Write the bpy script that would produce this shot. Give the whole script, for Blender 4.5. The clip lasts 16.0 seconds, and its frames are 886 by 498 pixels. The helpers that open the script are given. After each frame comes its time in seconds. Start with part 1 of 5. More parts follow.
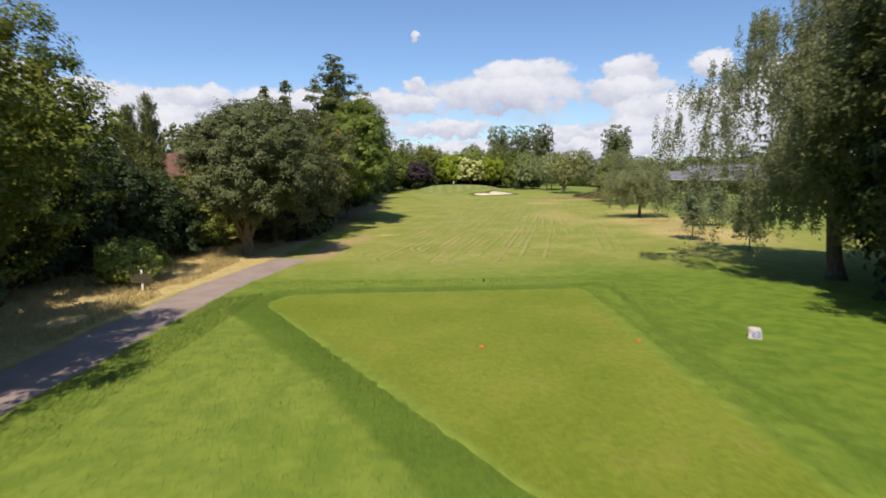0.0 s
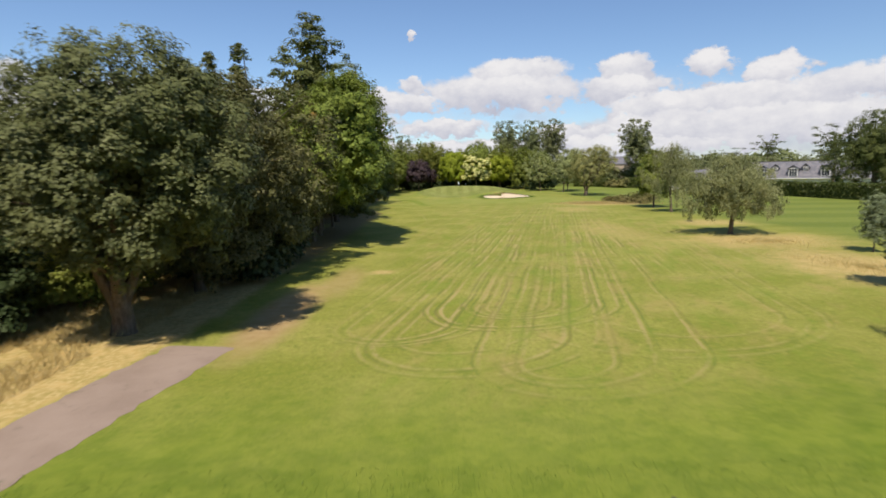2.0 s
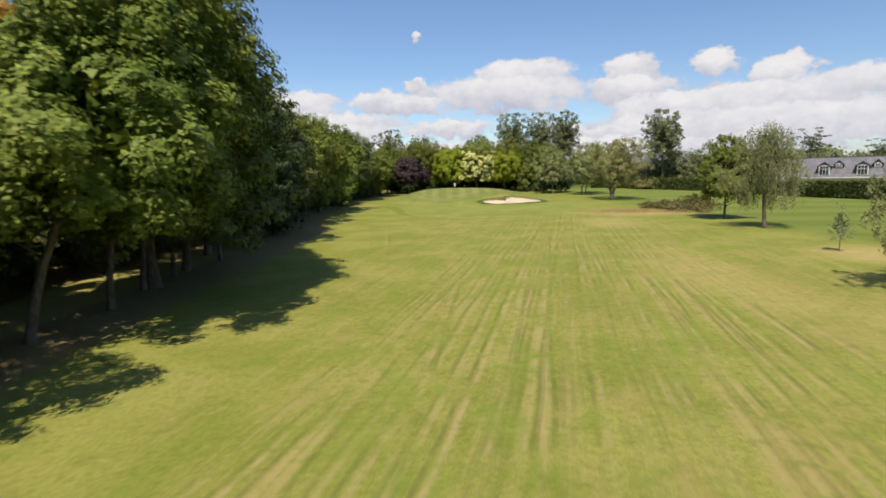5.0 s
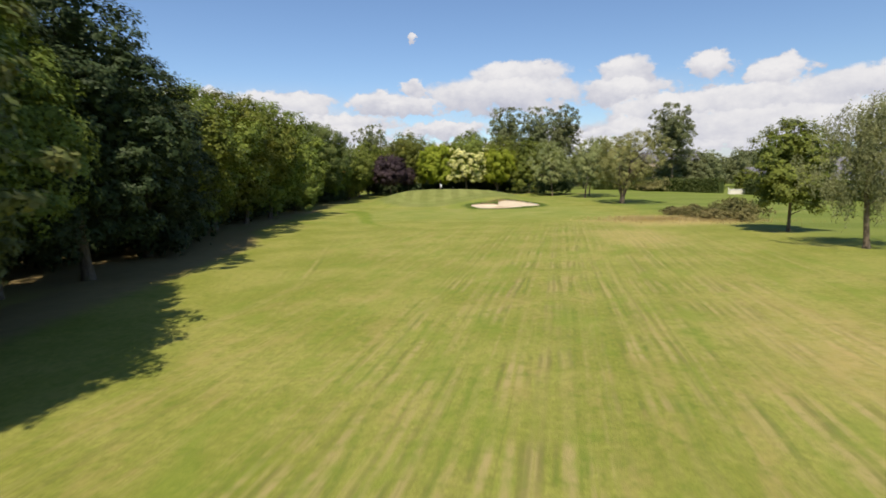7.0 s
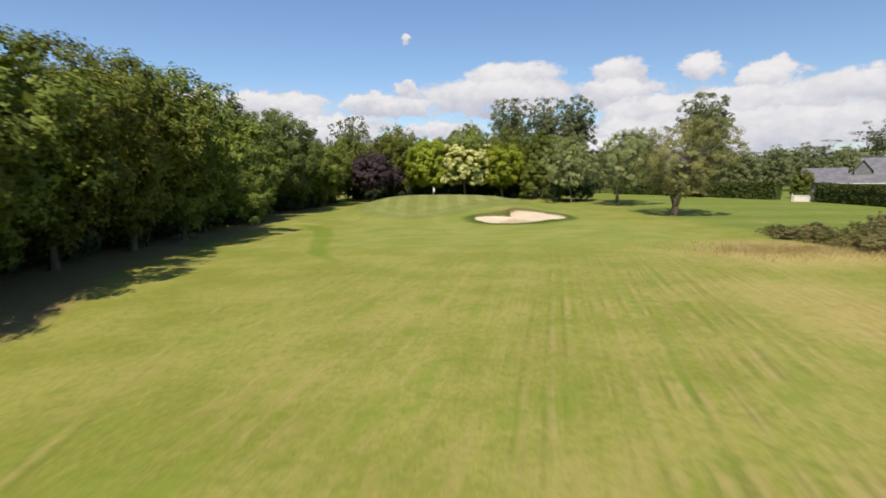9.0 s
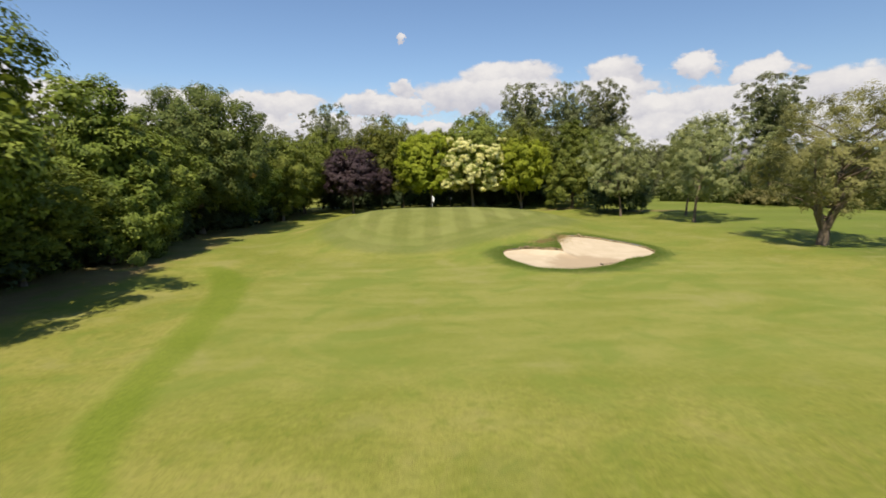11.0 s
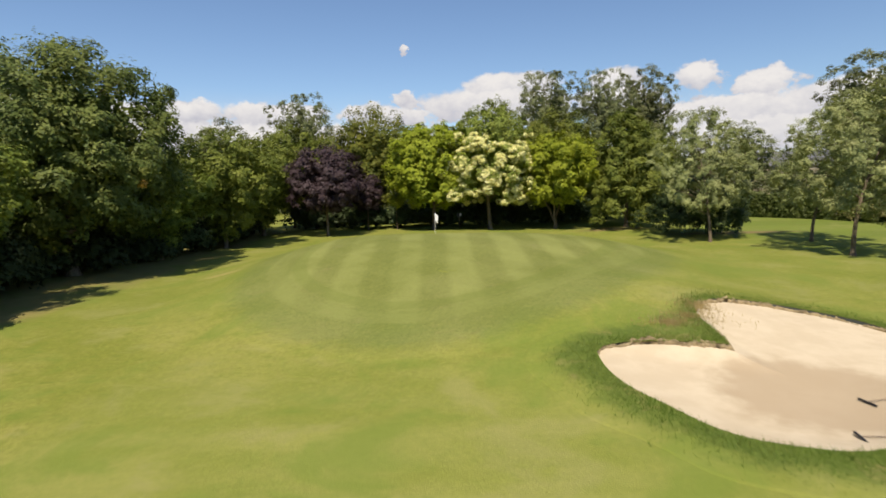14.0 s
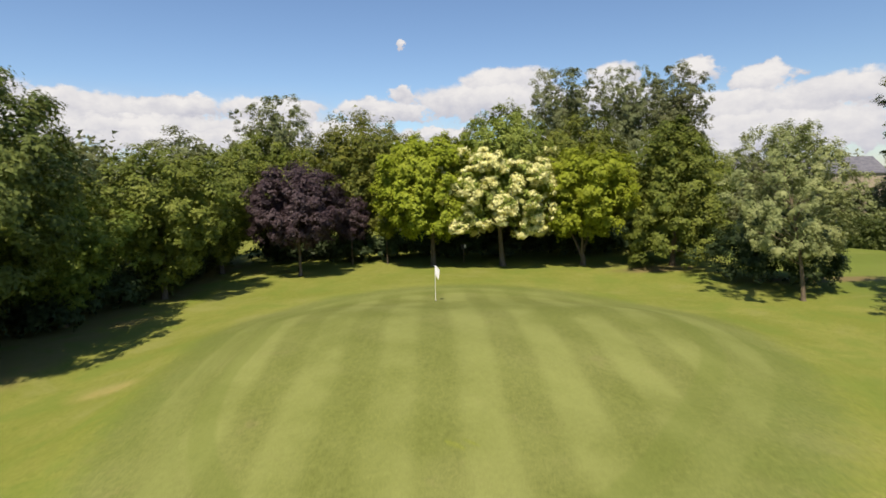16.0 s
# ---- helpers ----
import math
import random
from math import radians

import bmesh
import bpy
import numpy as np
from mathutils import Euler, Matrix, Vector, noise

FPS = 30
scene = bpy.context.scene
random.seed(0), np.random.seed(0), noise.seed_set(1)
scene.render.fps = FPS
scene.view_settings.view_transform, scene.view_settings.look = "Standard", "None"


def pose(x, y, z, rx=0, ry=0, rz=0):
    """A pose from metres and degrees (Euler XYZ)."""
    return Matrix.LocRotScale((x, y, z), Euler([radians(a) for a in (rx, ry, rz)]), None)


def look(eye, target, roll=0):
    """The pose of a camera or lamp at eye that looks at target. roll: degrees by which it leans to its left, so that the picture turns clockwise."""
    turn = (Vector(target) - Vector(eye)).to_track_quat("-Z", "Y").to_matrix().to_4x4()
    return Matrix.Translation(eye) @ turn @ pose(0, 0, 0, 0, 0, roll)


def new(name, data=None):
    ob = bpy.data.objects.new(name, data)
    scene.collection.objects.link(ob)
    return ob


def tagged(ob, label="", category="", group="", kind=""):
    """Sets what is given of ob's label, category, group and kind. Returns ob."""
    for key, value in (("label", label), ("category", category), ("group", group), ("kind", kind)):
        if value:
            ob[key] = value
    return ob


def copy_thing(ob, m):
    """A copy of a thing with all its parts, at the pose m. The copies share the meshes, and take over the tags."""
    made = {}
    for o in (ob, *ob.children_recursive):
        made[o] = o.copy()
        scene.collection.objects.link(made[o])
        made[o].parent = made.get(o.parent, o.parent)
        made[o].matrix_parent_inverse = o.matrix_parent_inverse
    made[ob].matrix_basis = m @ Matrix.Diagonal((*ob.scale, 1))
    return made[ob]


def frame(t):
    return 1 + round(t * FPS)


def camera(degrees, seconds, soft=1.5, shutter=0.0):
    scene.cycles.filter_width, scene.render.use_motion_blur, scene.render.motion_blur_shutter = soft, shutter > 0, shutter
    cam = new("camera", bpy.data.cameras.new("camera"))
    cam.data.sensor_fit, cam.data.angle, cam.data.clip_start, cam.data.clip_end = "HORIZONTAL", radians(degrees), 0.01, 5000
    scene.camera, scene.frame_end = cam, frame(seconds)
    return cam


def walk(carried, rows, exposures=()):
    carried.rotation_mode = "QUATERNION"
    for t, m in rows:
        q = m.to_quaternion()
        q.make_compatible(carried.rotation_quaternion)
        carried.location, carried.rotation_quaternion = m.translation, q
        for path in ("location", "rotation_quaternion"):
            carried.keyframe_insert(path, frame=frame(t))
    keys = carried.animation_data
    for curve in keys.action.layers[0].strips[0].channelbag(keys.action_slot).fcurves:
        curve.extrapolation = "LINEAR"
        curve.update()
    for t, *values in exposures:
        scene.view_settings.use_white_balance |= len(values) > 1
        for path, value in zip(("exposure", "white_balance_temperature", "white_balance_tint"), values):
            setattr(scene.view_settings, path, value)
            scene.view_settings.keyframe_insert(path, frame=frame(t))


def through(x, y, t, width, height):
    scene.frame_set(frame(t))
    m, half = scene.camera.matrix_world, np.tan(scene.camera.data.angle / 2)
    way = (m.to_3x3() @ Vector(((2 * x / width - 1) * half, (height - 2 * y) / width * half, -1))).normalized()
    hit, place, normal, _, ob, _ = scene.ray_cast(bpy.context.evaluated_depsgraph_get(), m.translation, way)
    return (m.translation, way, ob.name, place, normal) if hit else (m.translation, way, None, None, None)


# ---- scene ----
cam = camera(75.1, 16.0, 1.65, 0.4)
METRES, EYE, TILT, LEAN, TURN = 136.8, 5.2, 0.0, 0.0, 0.0
ROWS = [
    (0.0, 0.0, 0.0, 0.0, -0.11, -7.36, 0.84),
    (0.5, -0.0033, 0.0317, 0.0005, -0.03, -7.4, 0.95),
    (1.0, -0.0063, 0.0634, 0.0015, 0.04, -7.51, 1.02),
    (1.5, -0.0094, 0.0958, 0.0021, -0.08, -7.55, 1.09),
    (2.0, -0.0123, 0.1293, 0.0018, -0.42, -7.46, 1.07),
    (2.5, -0.0126, 0.1617, 0.0022, -0.65, -7.43, 1.08),
    (3.0, -0.0103, 0.1916, 0.0019, -0.72, -7.37, 1.1),
    (3.5, -0.0075, 0.2209, 0.0016, -0.82, -7.35, 1.16),
    (4.0, -0.0027, 0.2506, 0.0014, -0.44, -7.4, 1.22),
    (4.5, 0.0023, 0.2809, 0.0004, -0.1, -7.38, 1.24),
    (5.0, 0.0077, 0.3101, -0.001, 0.07, -7.33, 1.3),
    (7.5, 0.0247, 0.4512, -0.0037, -0.53, -7.21, 1.12),
    (8.0, 0.0251, 0.4875, -0.0033, -0.72, -7.21, 1.09),
    (8.5, 0.0248, 0.5293, -0.0032, -0.86, -7.16, 1.07),
    (9.0, 0.0243, 0.576, -0.0027, -0.97, -7.13, 1.0),
    (11.5, 0.0216, 0.789, 0.0021, -1.43, -7.21, 1.19),
    (12.0, 0.0219, 0.8174, 0.0024, -1.39, -7.19, 1.24),
    (12.5, 0.0219, 0.8436, 0.0026, -1.38, -7.17, 1.32),
    (13.0, 0.0222, 0.8663, 0.002, -1.29, -6.98, 1.35),
    (13.5, 0.0229, 0.8864, 0.0013, -1.15, -6.65, 1.36),
    (14.0, 0.0229, 0.9073, 0.0003, -1.1, -6.17, 1.36),
    (14.5, 0.0228, 0.928, 0.0015, -1.16, -5.91, 1.37),
    (15.0, 0.0224, 0.9502, 0.0064, -1.29, -6.1, 1.37),
    (15.5, 0.0225, 0.9713, 0.0122, -1.37, -6.34, 1.37),
    (16.0, 0.0225, 0.994, 0.0194, -1.41, -6.65, 1.3),
]
EXPOSURES = [(0.0, 0.28, 6500, 15), (1.0, 0.28, 6550, 14), (2.2, 0.24, 6850, 14), (9.2, 0.24, 6850, 14), (11.3, 0.22, 7120, 14), (14.0, 0.22, 7120, 14), (16.0, 0.25, 7060, 14)]
walk(cam, [(t, pose(0, 0, EYE, TILT, LEAN, TURN) @ pose(METRES * x, METRES * y, METRES * z, 90 + pitch, roll, yaw)) for t, x, y, z, yaw, pitch, roll in ROWS], EXPOSURES)

# ---------------------------------------------------------------- world and sun
SUN_AZ, SUN_EL = -12.0, 57.0          # degrees: azimuth from straight behind, elevation
sun_to = Vector((math.sin(radians(SUN_AZ)) * math.cos(radians(SUN_EL)), -math.cos(radians(SUN_AZ)) * math.cos(radians(SUN_EL)), math.sin(radians(SUN_EL))))
sun = new("sun", bpy.data.lights.new("sun", "SUN"))
sun.data.energy, sun.data.angle, sun.data.color = 5.0, radians(0.53), (1.0, 0.94, 0.83)
sun.matrix_world = look(sun_to * 300, (0, 0, 0))


class Graph:
    """Short words for building a node tree."""

    def __init__(self, tree):
        self.t = tree
        self.t.nodes.clear()

    def node(self, kind, **sets):
        n = self.t.nodes.new(kind)
        for k, v in sets.items():
            setattr(n, k, v)
        return n

    def plug(self, socket, value):
        if value is None:
            return
        if isinstance(value, bpy.types.NodeSocket):
            self.t.links.new(value, socket)
        elif isinstance(value, (tuple, list)) and len(value) == 3 and socket.type == "RGBA":
            socket.default_value = (*value, 1)
        else:
            socket.default_value = value

    def m(self, op, a, b=None, c=None, clamp=False):
        n = self.node("ShaderNodeMath", operation=op, use_clamp=clamp)
        for s, v in zip(n.inputs, (a, b, c)):
            self.plug(s, v)
        return n.outputs[0]

    def add(self, a, b): return self.m("ADD", a, b)
    def sub(self, a, b): return self.m("SUBTRACT", a, b)
    def mul(self, a, b): return self.m("MULTIPLY", a, b)
    def maxi(self, a, b): return self.m("MAXIMUM", a, b)
    def mini(self, a, b): return self.m("MINIMUM", a, b)

    def step(self, v, lo, hi):
        n = self.node("ShaderNodeMapRange", interpolation_type="SMOOTHSTEP")
        for s, x in zip(n.inputs, (v, lo, hi, 0.0, 1.0)):
            self.plug(s, x)
        return n.outputs[0]

    def pos(self): return self.node("ShaderNodeNewGeometry").outputs["Position"]
    def island(self): return self.node("ShaderNodeNewGeometry").outputs["Random Per Island"]
    def random(self): return self.node("ShaderNodeObjectInfo").outputs["Random"]
    def local(self): return self.node("ShaderNodeTexCoord").outputs["Object"]

    def xyz(self, v):
        n = self.node("ShaderNodeSeparateXYZ")
        self.plug(n.inputs[0], v)
        return n.outputs[0], n.outputs[1], n.outputs[2]

    def vec(self, x, y, z=0.0):
        n = self.node("ShaderNodeCombineXYZ")
        for s, v in zip(n.inputs, (x, y, z)):
            self.plug(s, v)
        return n.outputs[0]

    def noise(self, v, scale, detail=3.0, rough=0.55, warp=0.0):
        n = self.node("ShaderNodeTexNoise")
        self.plug(n.inputs["Vector"], v)
        for k, x in (("Scale", scale), ("Detail", detail), ("Roughness", rough), ("Distortion", warp)):
            n.inputs[k].default_value = x
        return n.outputs[0]

    def mix(self, f, a, b, blend="MIX"):
        n = self.node("ShaderNodeMix", data_type="RGBA", blend_type=blend)
        self.plug(n.inputs[0], f)
        self.plug(n.inputs[6], a)
        self.plug(n.inputs[7], b)
        return n.outputs[2]

    def ramp(self, f, stops):
        n = self.node("ShaderNodeValToRGB")
        el = n.color_ramp.elements
        while len(el) < len(stops):
            el.new(0.5)
        for e, (p, c) in zip(el, stops):
            e.position, e.color = p, (*c, 1)
        self.plug(n.inputs[0], f)
        return n.outputs[0]

    def bump(self, height, distance, strength=1.0):
        n = self.node("ShaderNodeBump")
        n.inputs["Strength"].default_value, n.inputs["Distance"].default_value = strength, distance
        self.plug(n.inputs["Height"], height)
        return n.outputs[0]

    def surface(self, color, rough=0.8, normal=None, spec=0.3, metal=0.0):
        n = self.node("ShaderNodeBsdfPrincipled")
        self.plug(n.inputs["Base Color"], color)
        self.plug(n.inputs["Roughness"], rough)
        self.plug(n.inputs["Metallic"], metal)
        self.plug(n.inputs["Specular IOR Level"], spec)
        if normal is not None:
            self.plug(n.inputs["Normal"], normal)
        return n.outputs[0]

    def out(self, shader):
        n = self.node("ShaderNodeOutputMaterial")
        self.plug(n.inputs[0], shader)


def material(name, build):
    m = bpy.data.materials.new(name)
    m.use_nodes = True
    build(Graph(m.node_tree))
    return m


# sky: clear blue with a low bank of cumulus
SKY, CLOUD = 0.100, 0.74
world = bpy.data.worlds.new("sky")
scene.world = world
world.use_nodes = True


def build_sky(g):
    sky = g.node("ShaderNodeTexSky", sky_type="NISHITA", sun_disc=False, sun_elevation=radians(SUN_EL), sun_rotation=radians(180 + SUN_AZ), air_density=1.0, dust_density=0.25, ozone_density=2.2)
    x, y, z = g.xyz(g.node("ShaderNodeTexCoord").outputs["Generated"])
    az = g.m("ARCTAN2", x, y)
    el = g.m("DIVIDE", z, g.m("SQRT", g.add(g.mul(x, x), g.mul(y, y))))
    p = g.vec(az, g.mul(el, 1.35))
    n1 = g.noise(p, 11.0, 7.0, 0.6)
    n2 = g.noise(p, 34.0, 5.0, 0.6)
    n3 = g.noise(g.vec(g.add(az, 7.3), g.mul(el, 1.35)), 24.0, 6.0, 0.6)
    az0, el0 = az, el
    az = g.add(az, g.mul(g.sub(n3, 0.5), 0.075))
    el = g.add(el, g.mul(g.sub(n2, 0.5), 0.045))
    # puffs: azimuth, height, half width, half height
    puffs = [(-0.043, 0.233, 0.010, 0.009), (0.142, 0.165, 0.105, 0.042), (0.105, 0.14, 0.15, 0.045), (0.315, 0.165, 0.05, 0.042), (0.30, 0.135, 0.09, 0.035),
             (0.43, 0.162, 0.038, 0.036), (0.525, 0.146, 0.045, 0.038), (0.47, 0.105, 0.14, 0.045), (0.62, 0.115, 0.10, 0.046), (0.72, 0.12, 0.10, 0.052),
             (-0.095, 0.125, 0.06, 0.036), (-0.05, 0.12, 0.06, 0.025), (-0.26, 0.125, 0.10, 0.034), (-0.40, 0.125, 0.10, 0.036), (-0.54, 0.125, 0.085, 0.042), (-0.64, 0.14, 0.07, 0.05),
             (-0.75, 0.14, 0.10, 0.05), (0.02, 0.08, 0.09, 0.022), (0.24, 0.065, 0.10, 0.025), (-0.04, 0.15, 0.024, 0.026), (-0.42, 0.09, 0.25, 0.04), (0.5, 0.07, 0.3, 0.05), (-0.15, 0.09, 0.10, 0.03), (0.38, 0.10, 0.12, 0.04), (-0.32, 0.075, 0.30, 0.035), (0.12, 0.04, 0.4, 0.03), (-0.66, 0.10, 0.16, 0.05)]
    field, lit = None, None
    wob = g.add(g.mul(g.sub(n1, 0.5), 1.9), g.mul(g.sub(n2, 0.5), 1.5))
    for a, h, w, t in puffs:
        du = g.mul(g.sub(az, a), 1 / w)
        dv = g.mul(g.sub(el, h), 1 / t)
        dv = g.maxi(dv, g.mul(dv, 1.7))
        d = g.sub(1.0, g.add(g.mul(du, du), g.mul(dv, dv)))
        d = g.maxi(d, -2.5)
        field = d if field is None else g.maxi(field, d)
        top = g.mul(g.step(d, -0.3, 0.6), g.step(dv, -0.9, 0.5))
        lit = top if lit is None else g.maxi(lit, top)
    dens = g.add(field, wob)
    # thin haze of cloud near the horizon, and scattered cloud round the rest of the sky
    band = g.mul(g.step(el0, 0.0, 0.03), g.step(g.sub(0.17, el0), 0.0, 0.10))
    scatter = g.mul(g.step(g.noise(p, 3.2, 7.0, 0.6), 0.40, 0.60), band)
    cover = g.maxi(g.step(dens, -0.05, 0.45), g.mul(scatter, 0.75))
    shade = g.m("ADD", g.mul(lit, 0.62), g.mul(g.sub(g.add(g.mul(n1, 0.6), g.mul(n3, 0.4)), 0.38), 2.2), clamp=True)
    cloud = g.mix(shade, (0.52, 0.57, 0.71), (0.93, 0.965, 1.0))
    bg1 = g.node("ShaderNodeBackground")
    tint = g.mix(1.0, sky.outputs[0], (0.85, 1.0, 1.15), "MULTIPLY")
    g.plug(bg1.inputs[0], tint)
    bg1.inputs[1].default_value = SKY
    bg2 = g.node("ShaderNodeBackground")
    g.plug(bg2.inputs[0], cloud)
    bg2.inputs[1].default_value = CLOUD
    mixer = g.node("ShaderNodeMixShader")
    g.plug(mixer.inputs[0], cover)
    g.plug(mixer.inputs[1], bg1.outputs[0])
    g.plug(mixer.inputs[2], bg2.outputs[0])
    n = g.node("ShaderNodeOutputWorld")
    g.plug(n.inputs[0], mixer.outputs[0])


build_sky(Graph(world.node_tree))


# ---------------------------------------------------------------- materials
def grass_look(g, base, light, dry, dry_at=0.55, scale=1.0):
    """Turf: broad patches, clumps and fine grain."""
    p = g.pos()
    broad = g.noise(p, 0.22 * scale, 4.0, 0.6)
    clump = g.noise(p, 1.7 * scale, 4.0, 0.62)
    tuft = g.noise(p, 6.5, 4.0, 0.7)
    fine = g.noise(p, 26.0, 3.0, 0.7)
    c = g.mix(g.step(broad, 0.35, 0.65), base, light)
    c = g.mix(g.mul(g.step(g.add(clump, g.mul(g.sub(broad, 0.5), 0.6)), dry_at, dry_at + 0.25), 0.6), c, dry)
    deep = tuple(v * 0.45 for v in base)
    c = g.mix(g.mul(g.step(tuft, 0.46, 0.68), 0.3), c, deep)
    c = g.mix(g.mul(g.step(g.sub(1.0, tuft), 0.5, 0.7), 0.3), c, tuple(min(1, v * 1.35) for v in light))
    c = g.mix(g.mul(g.step(fine, 0.42, 0.68), 0.4), c, deep)
    return p, c, broad, clump, fine


GRASS, GRASS_LIGHT, STRAW = (0.193, 0.212, 0.035), (0.266, 0.264, 0.061), (0.325, 0.250, 0.107)


def ground_color(g):
    """Colour and relief of the meadow turf at each place."""
    p, c, broad, clump, fine = grass_look(g, GRASS, GRASS_LIGHT, (0.274, 0.250, 0.074), 0.56)
    x, y, z = g.xyz(p)
    wob = g.mul(g.sub(g.noise(p, 0.35, 4.0, 0.6), 0.5), 1.0)
    wob2 = g.mul(g.sub(g.noise(p, 1.3, 4.0, 0.65), 0.5), 1.0)

    def blob(cx, cy, rx, ry, soft=0.5, rag=1.0):
        du, dv = g.mul(g.sub(x, cx), 1 / rx), g.mul(g.sub(y, cy), 1 / ry)
        d = g.m("SQRT", g.add(g.mul(du, du), g.mul(dv, dv)))
        d = g.add(d, g.mul(g.add(wob, wob2), rag))
        return g.sub(1.0, g.step(d, 1 - soft, 1 + soft * 0.4))

    # mower and wheel tracks: they run slightly to the right and turn round in loops beyond the tee
    slant = g.sub(x, g.mul(g.sub(y, 45.0), 0.21))
    drift = g.add(g.mul(g.sub(g.noise(p, 0.10, 2.0), 0.5), 2.0), g.mul(g.sub(g.noise(p, 0.6, 3.0), 0.5), 0.5))
    run = g.vec(g.mul(slant, 1.0), g.mul(y, 0.09), 0.0)
    patchy = g.noise(run, 1.1, 4.0, 0.65)
    broken = g.noise(p, 1.6, 4.0, 0.65)
    keep = g.mul(g.step(patchy, 0.32, 0.52), g.step(broken, 0.28, 0.50))
    gaps = g.sub(1.0, g.step(g.noise(p, 0.24, 3.0, 0.6), 0.44, 0.56))
    keep = g.mul(keep, g.sub(1.0, g.mul(g.mul(gaps, g.step(y, 42.0, 52.0)), 0.75)))
    light, rut = None, None

    def track(off, wide, k):
        nonlocal light, rut
        a = g.mul(g.sub(1.0, g.step(g.m("ABSOLUTE", off), wide * 0.15, wide * 0.75)), k)
        b = g.mul(g.sub(1.0, g.step(g.m("ABSOLUTE", g.sub(off, wide * 1.15)), wide * 0.1, wide * 0.6)), k)
        light = a if light is None else g.maxi(light, a)
        rut = b if rut is None else g.maxi(rut, b)

    for cx, cy, r, wide, k in ((2.5, 40.1, 3.1, 0.17, 1.0), (2.6, 40.3, 3.75, 0.15, 0.8), (2.7, 40.6, 2.45, 0.15, 0.8), (2.5, 40.3, 1.8, 0.14, 0.7), (2.4, 40.0, 1.2, 0.13, 0.6), (-1.6, 37.6, 1.7, 0.17, 0.9), (-1.5, 37.8, 2.3, 0.15, 0.9), (-1.4, 38.2, 2.95, 0.15, 0.6),
                               (1.2, 35.8, 3.0, 0.18, 0.8), (0.9, 36.4, 2.1, 0.15, 0.6), (1.5, 36.0, 3.8, 0.15, 0.6), (4.6, 33.6, 2.2, 0.17, 0.8), (5.0, 33.9, 3.3, 0.15, 0.7), (4.3, 33.2, 1.3, 0.15, 0.6),
                               (8.5, 38.0, 4.2, 0.16, 0.45), (8.8, 38.4, 3.2, 0.15, 0.5), (8.2, 38.5, 5.3, 0.16, 0.4), (11.0, 48.0, 2.4, 0.15, 0.5), (11.5, 50.0, 4.6, 0.16, 0.35)):
        dx = g.sub(g.add(slant, g.mul(drift, 0.22)), cx)
        dy = g.mini(g.sub(g.add(y, g.mul(drift, 0.4)), cy), 0.0)
        track(g.sub(g.m("SQRT", g.add(g.mul(dx, dx), g.mul(dy, dy))), r), wide, k)
    for cx, lean, wide, k, y0, y1 in ((6.1, 0.03, 0.2, 1.0, 60.0, 112.0), (-0.05, -0.03, 0.18, 0.8, 46.0, 80.0), (0.95, -0.03, 0.2, 1.0, 44.0, 96.0), (2.95, -0.03, 0.18, 1.0, 44.0, 92.0), (3.75, -0.035, 0.18, 0.8, 46.0, 84.0), (5.45, -0.04, 0.2, 0.9, 44.0, 90.0),
                                      (6.6, -0.04, 0.16, 0.8, 46.0, 82.0), (7.3, -0.04, 0.18, 0.9, 48.0, 92.0), (8.25, -0.045, 0.18, 1.0, 46.0, 88.0), (9.2, -0.05, 0.2, 0.9, 45.0, 100.0), (10.6, -0.05, 0.2, 0.7, 48.0, 80.0), (-2.4, -0.12, 0.18, 0.8, 46.0, 74.0), (-3.3, -0.03, 0.18, 0.7, 42.0, 70.0), (-2.0, 0.033, 0.2, 1.2, 70.0, 112.0), (-0.25, 0.05, 0.18, 1.0, 70.0, 108.0), (-4.3, -0.30, 0.2, 0.9, 74.0, 116.0), (-5.1, -0.32, 0.18, 0.8, 76.0, 112.0), (-6.2, -0.56, 0.2, 0.9, 78.0, 108.0)):
        off = g.sub(g.add(slant, g.mul(drift, 0.16)), g.add(cx, g.mul(g.sub(y, 60.0), lean)))
        track(off, wide, g.mul(g.mul(g.step(y, y0, y0 + 8.0), g.step(g.sub(y1, y), 0.0, 10.0)), k))
    for cx in (10.05, 10.6):
        off = g.sub(g.add(x, g.mul(drift, 0.06)), g.add(cx, g.mul(g.sub(y, 13.0), -0.065)))
        track(off, 0.16, g.mul(g.step(y, 2.0, 8.0), g.step(g.sub(22.0, y), 0.0, 5.0)))
    # fainter streaks of clippings between them
    a = g.noise(g.vec(g.mul(g.add(slant, g.mul(drift, 0.12)), 2.7), g.mul(y, 0.035), 1.3), 1.0, 4.0, 0.7)
    b = g.noise(g.vec(g.mul(g.add(slant, g.mul(drift, 0.1)), 8.5), g.mul(y, 0.25), 4.1), 1.0, 3.0, 0.7)
    streak = g.add(g.mul(a, 0.76), g.mul(b, 0.24))
    zone = g.mul(g.mul(g.step(g.add(y, g.mul(wob, 4.0)), 28.0, 33.0), g.step(g.sub(118.0, y), 0.0, 16.0)),
                 g.mul(g.step(g.add(x, g.mul(wob, 3.0)), -6.5, -2.5), g.step(g.sub(26.0, x), 0.0, 6.0)))
    straight = g.mul(zone, g.step(g.add(y, g.mul(x, -0.4)), 38.0, 47.0))
    far_off = g.sub(1.0, g.mul(g.step(y, 66.0, 84.0), 0.25))
    pale = g.mul(g.mul(g.mul(g.step(streak, 0.50, 0.62), straight), g.step(broken, 0.3, 0.6)), g.mul(far_off, 0.55))
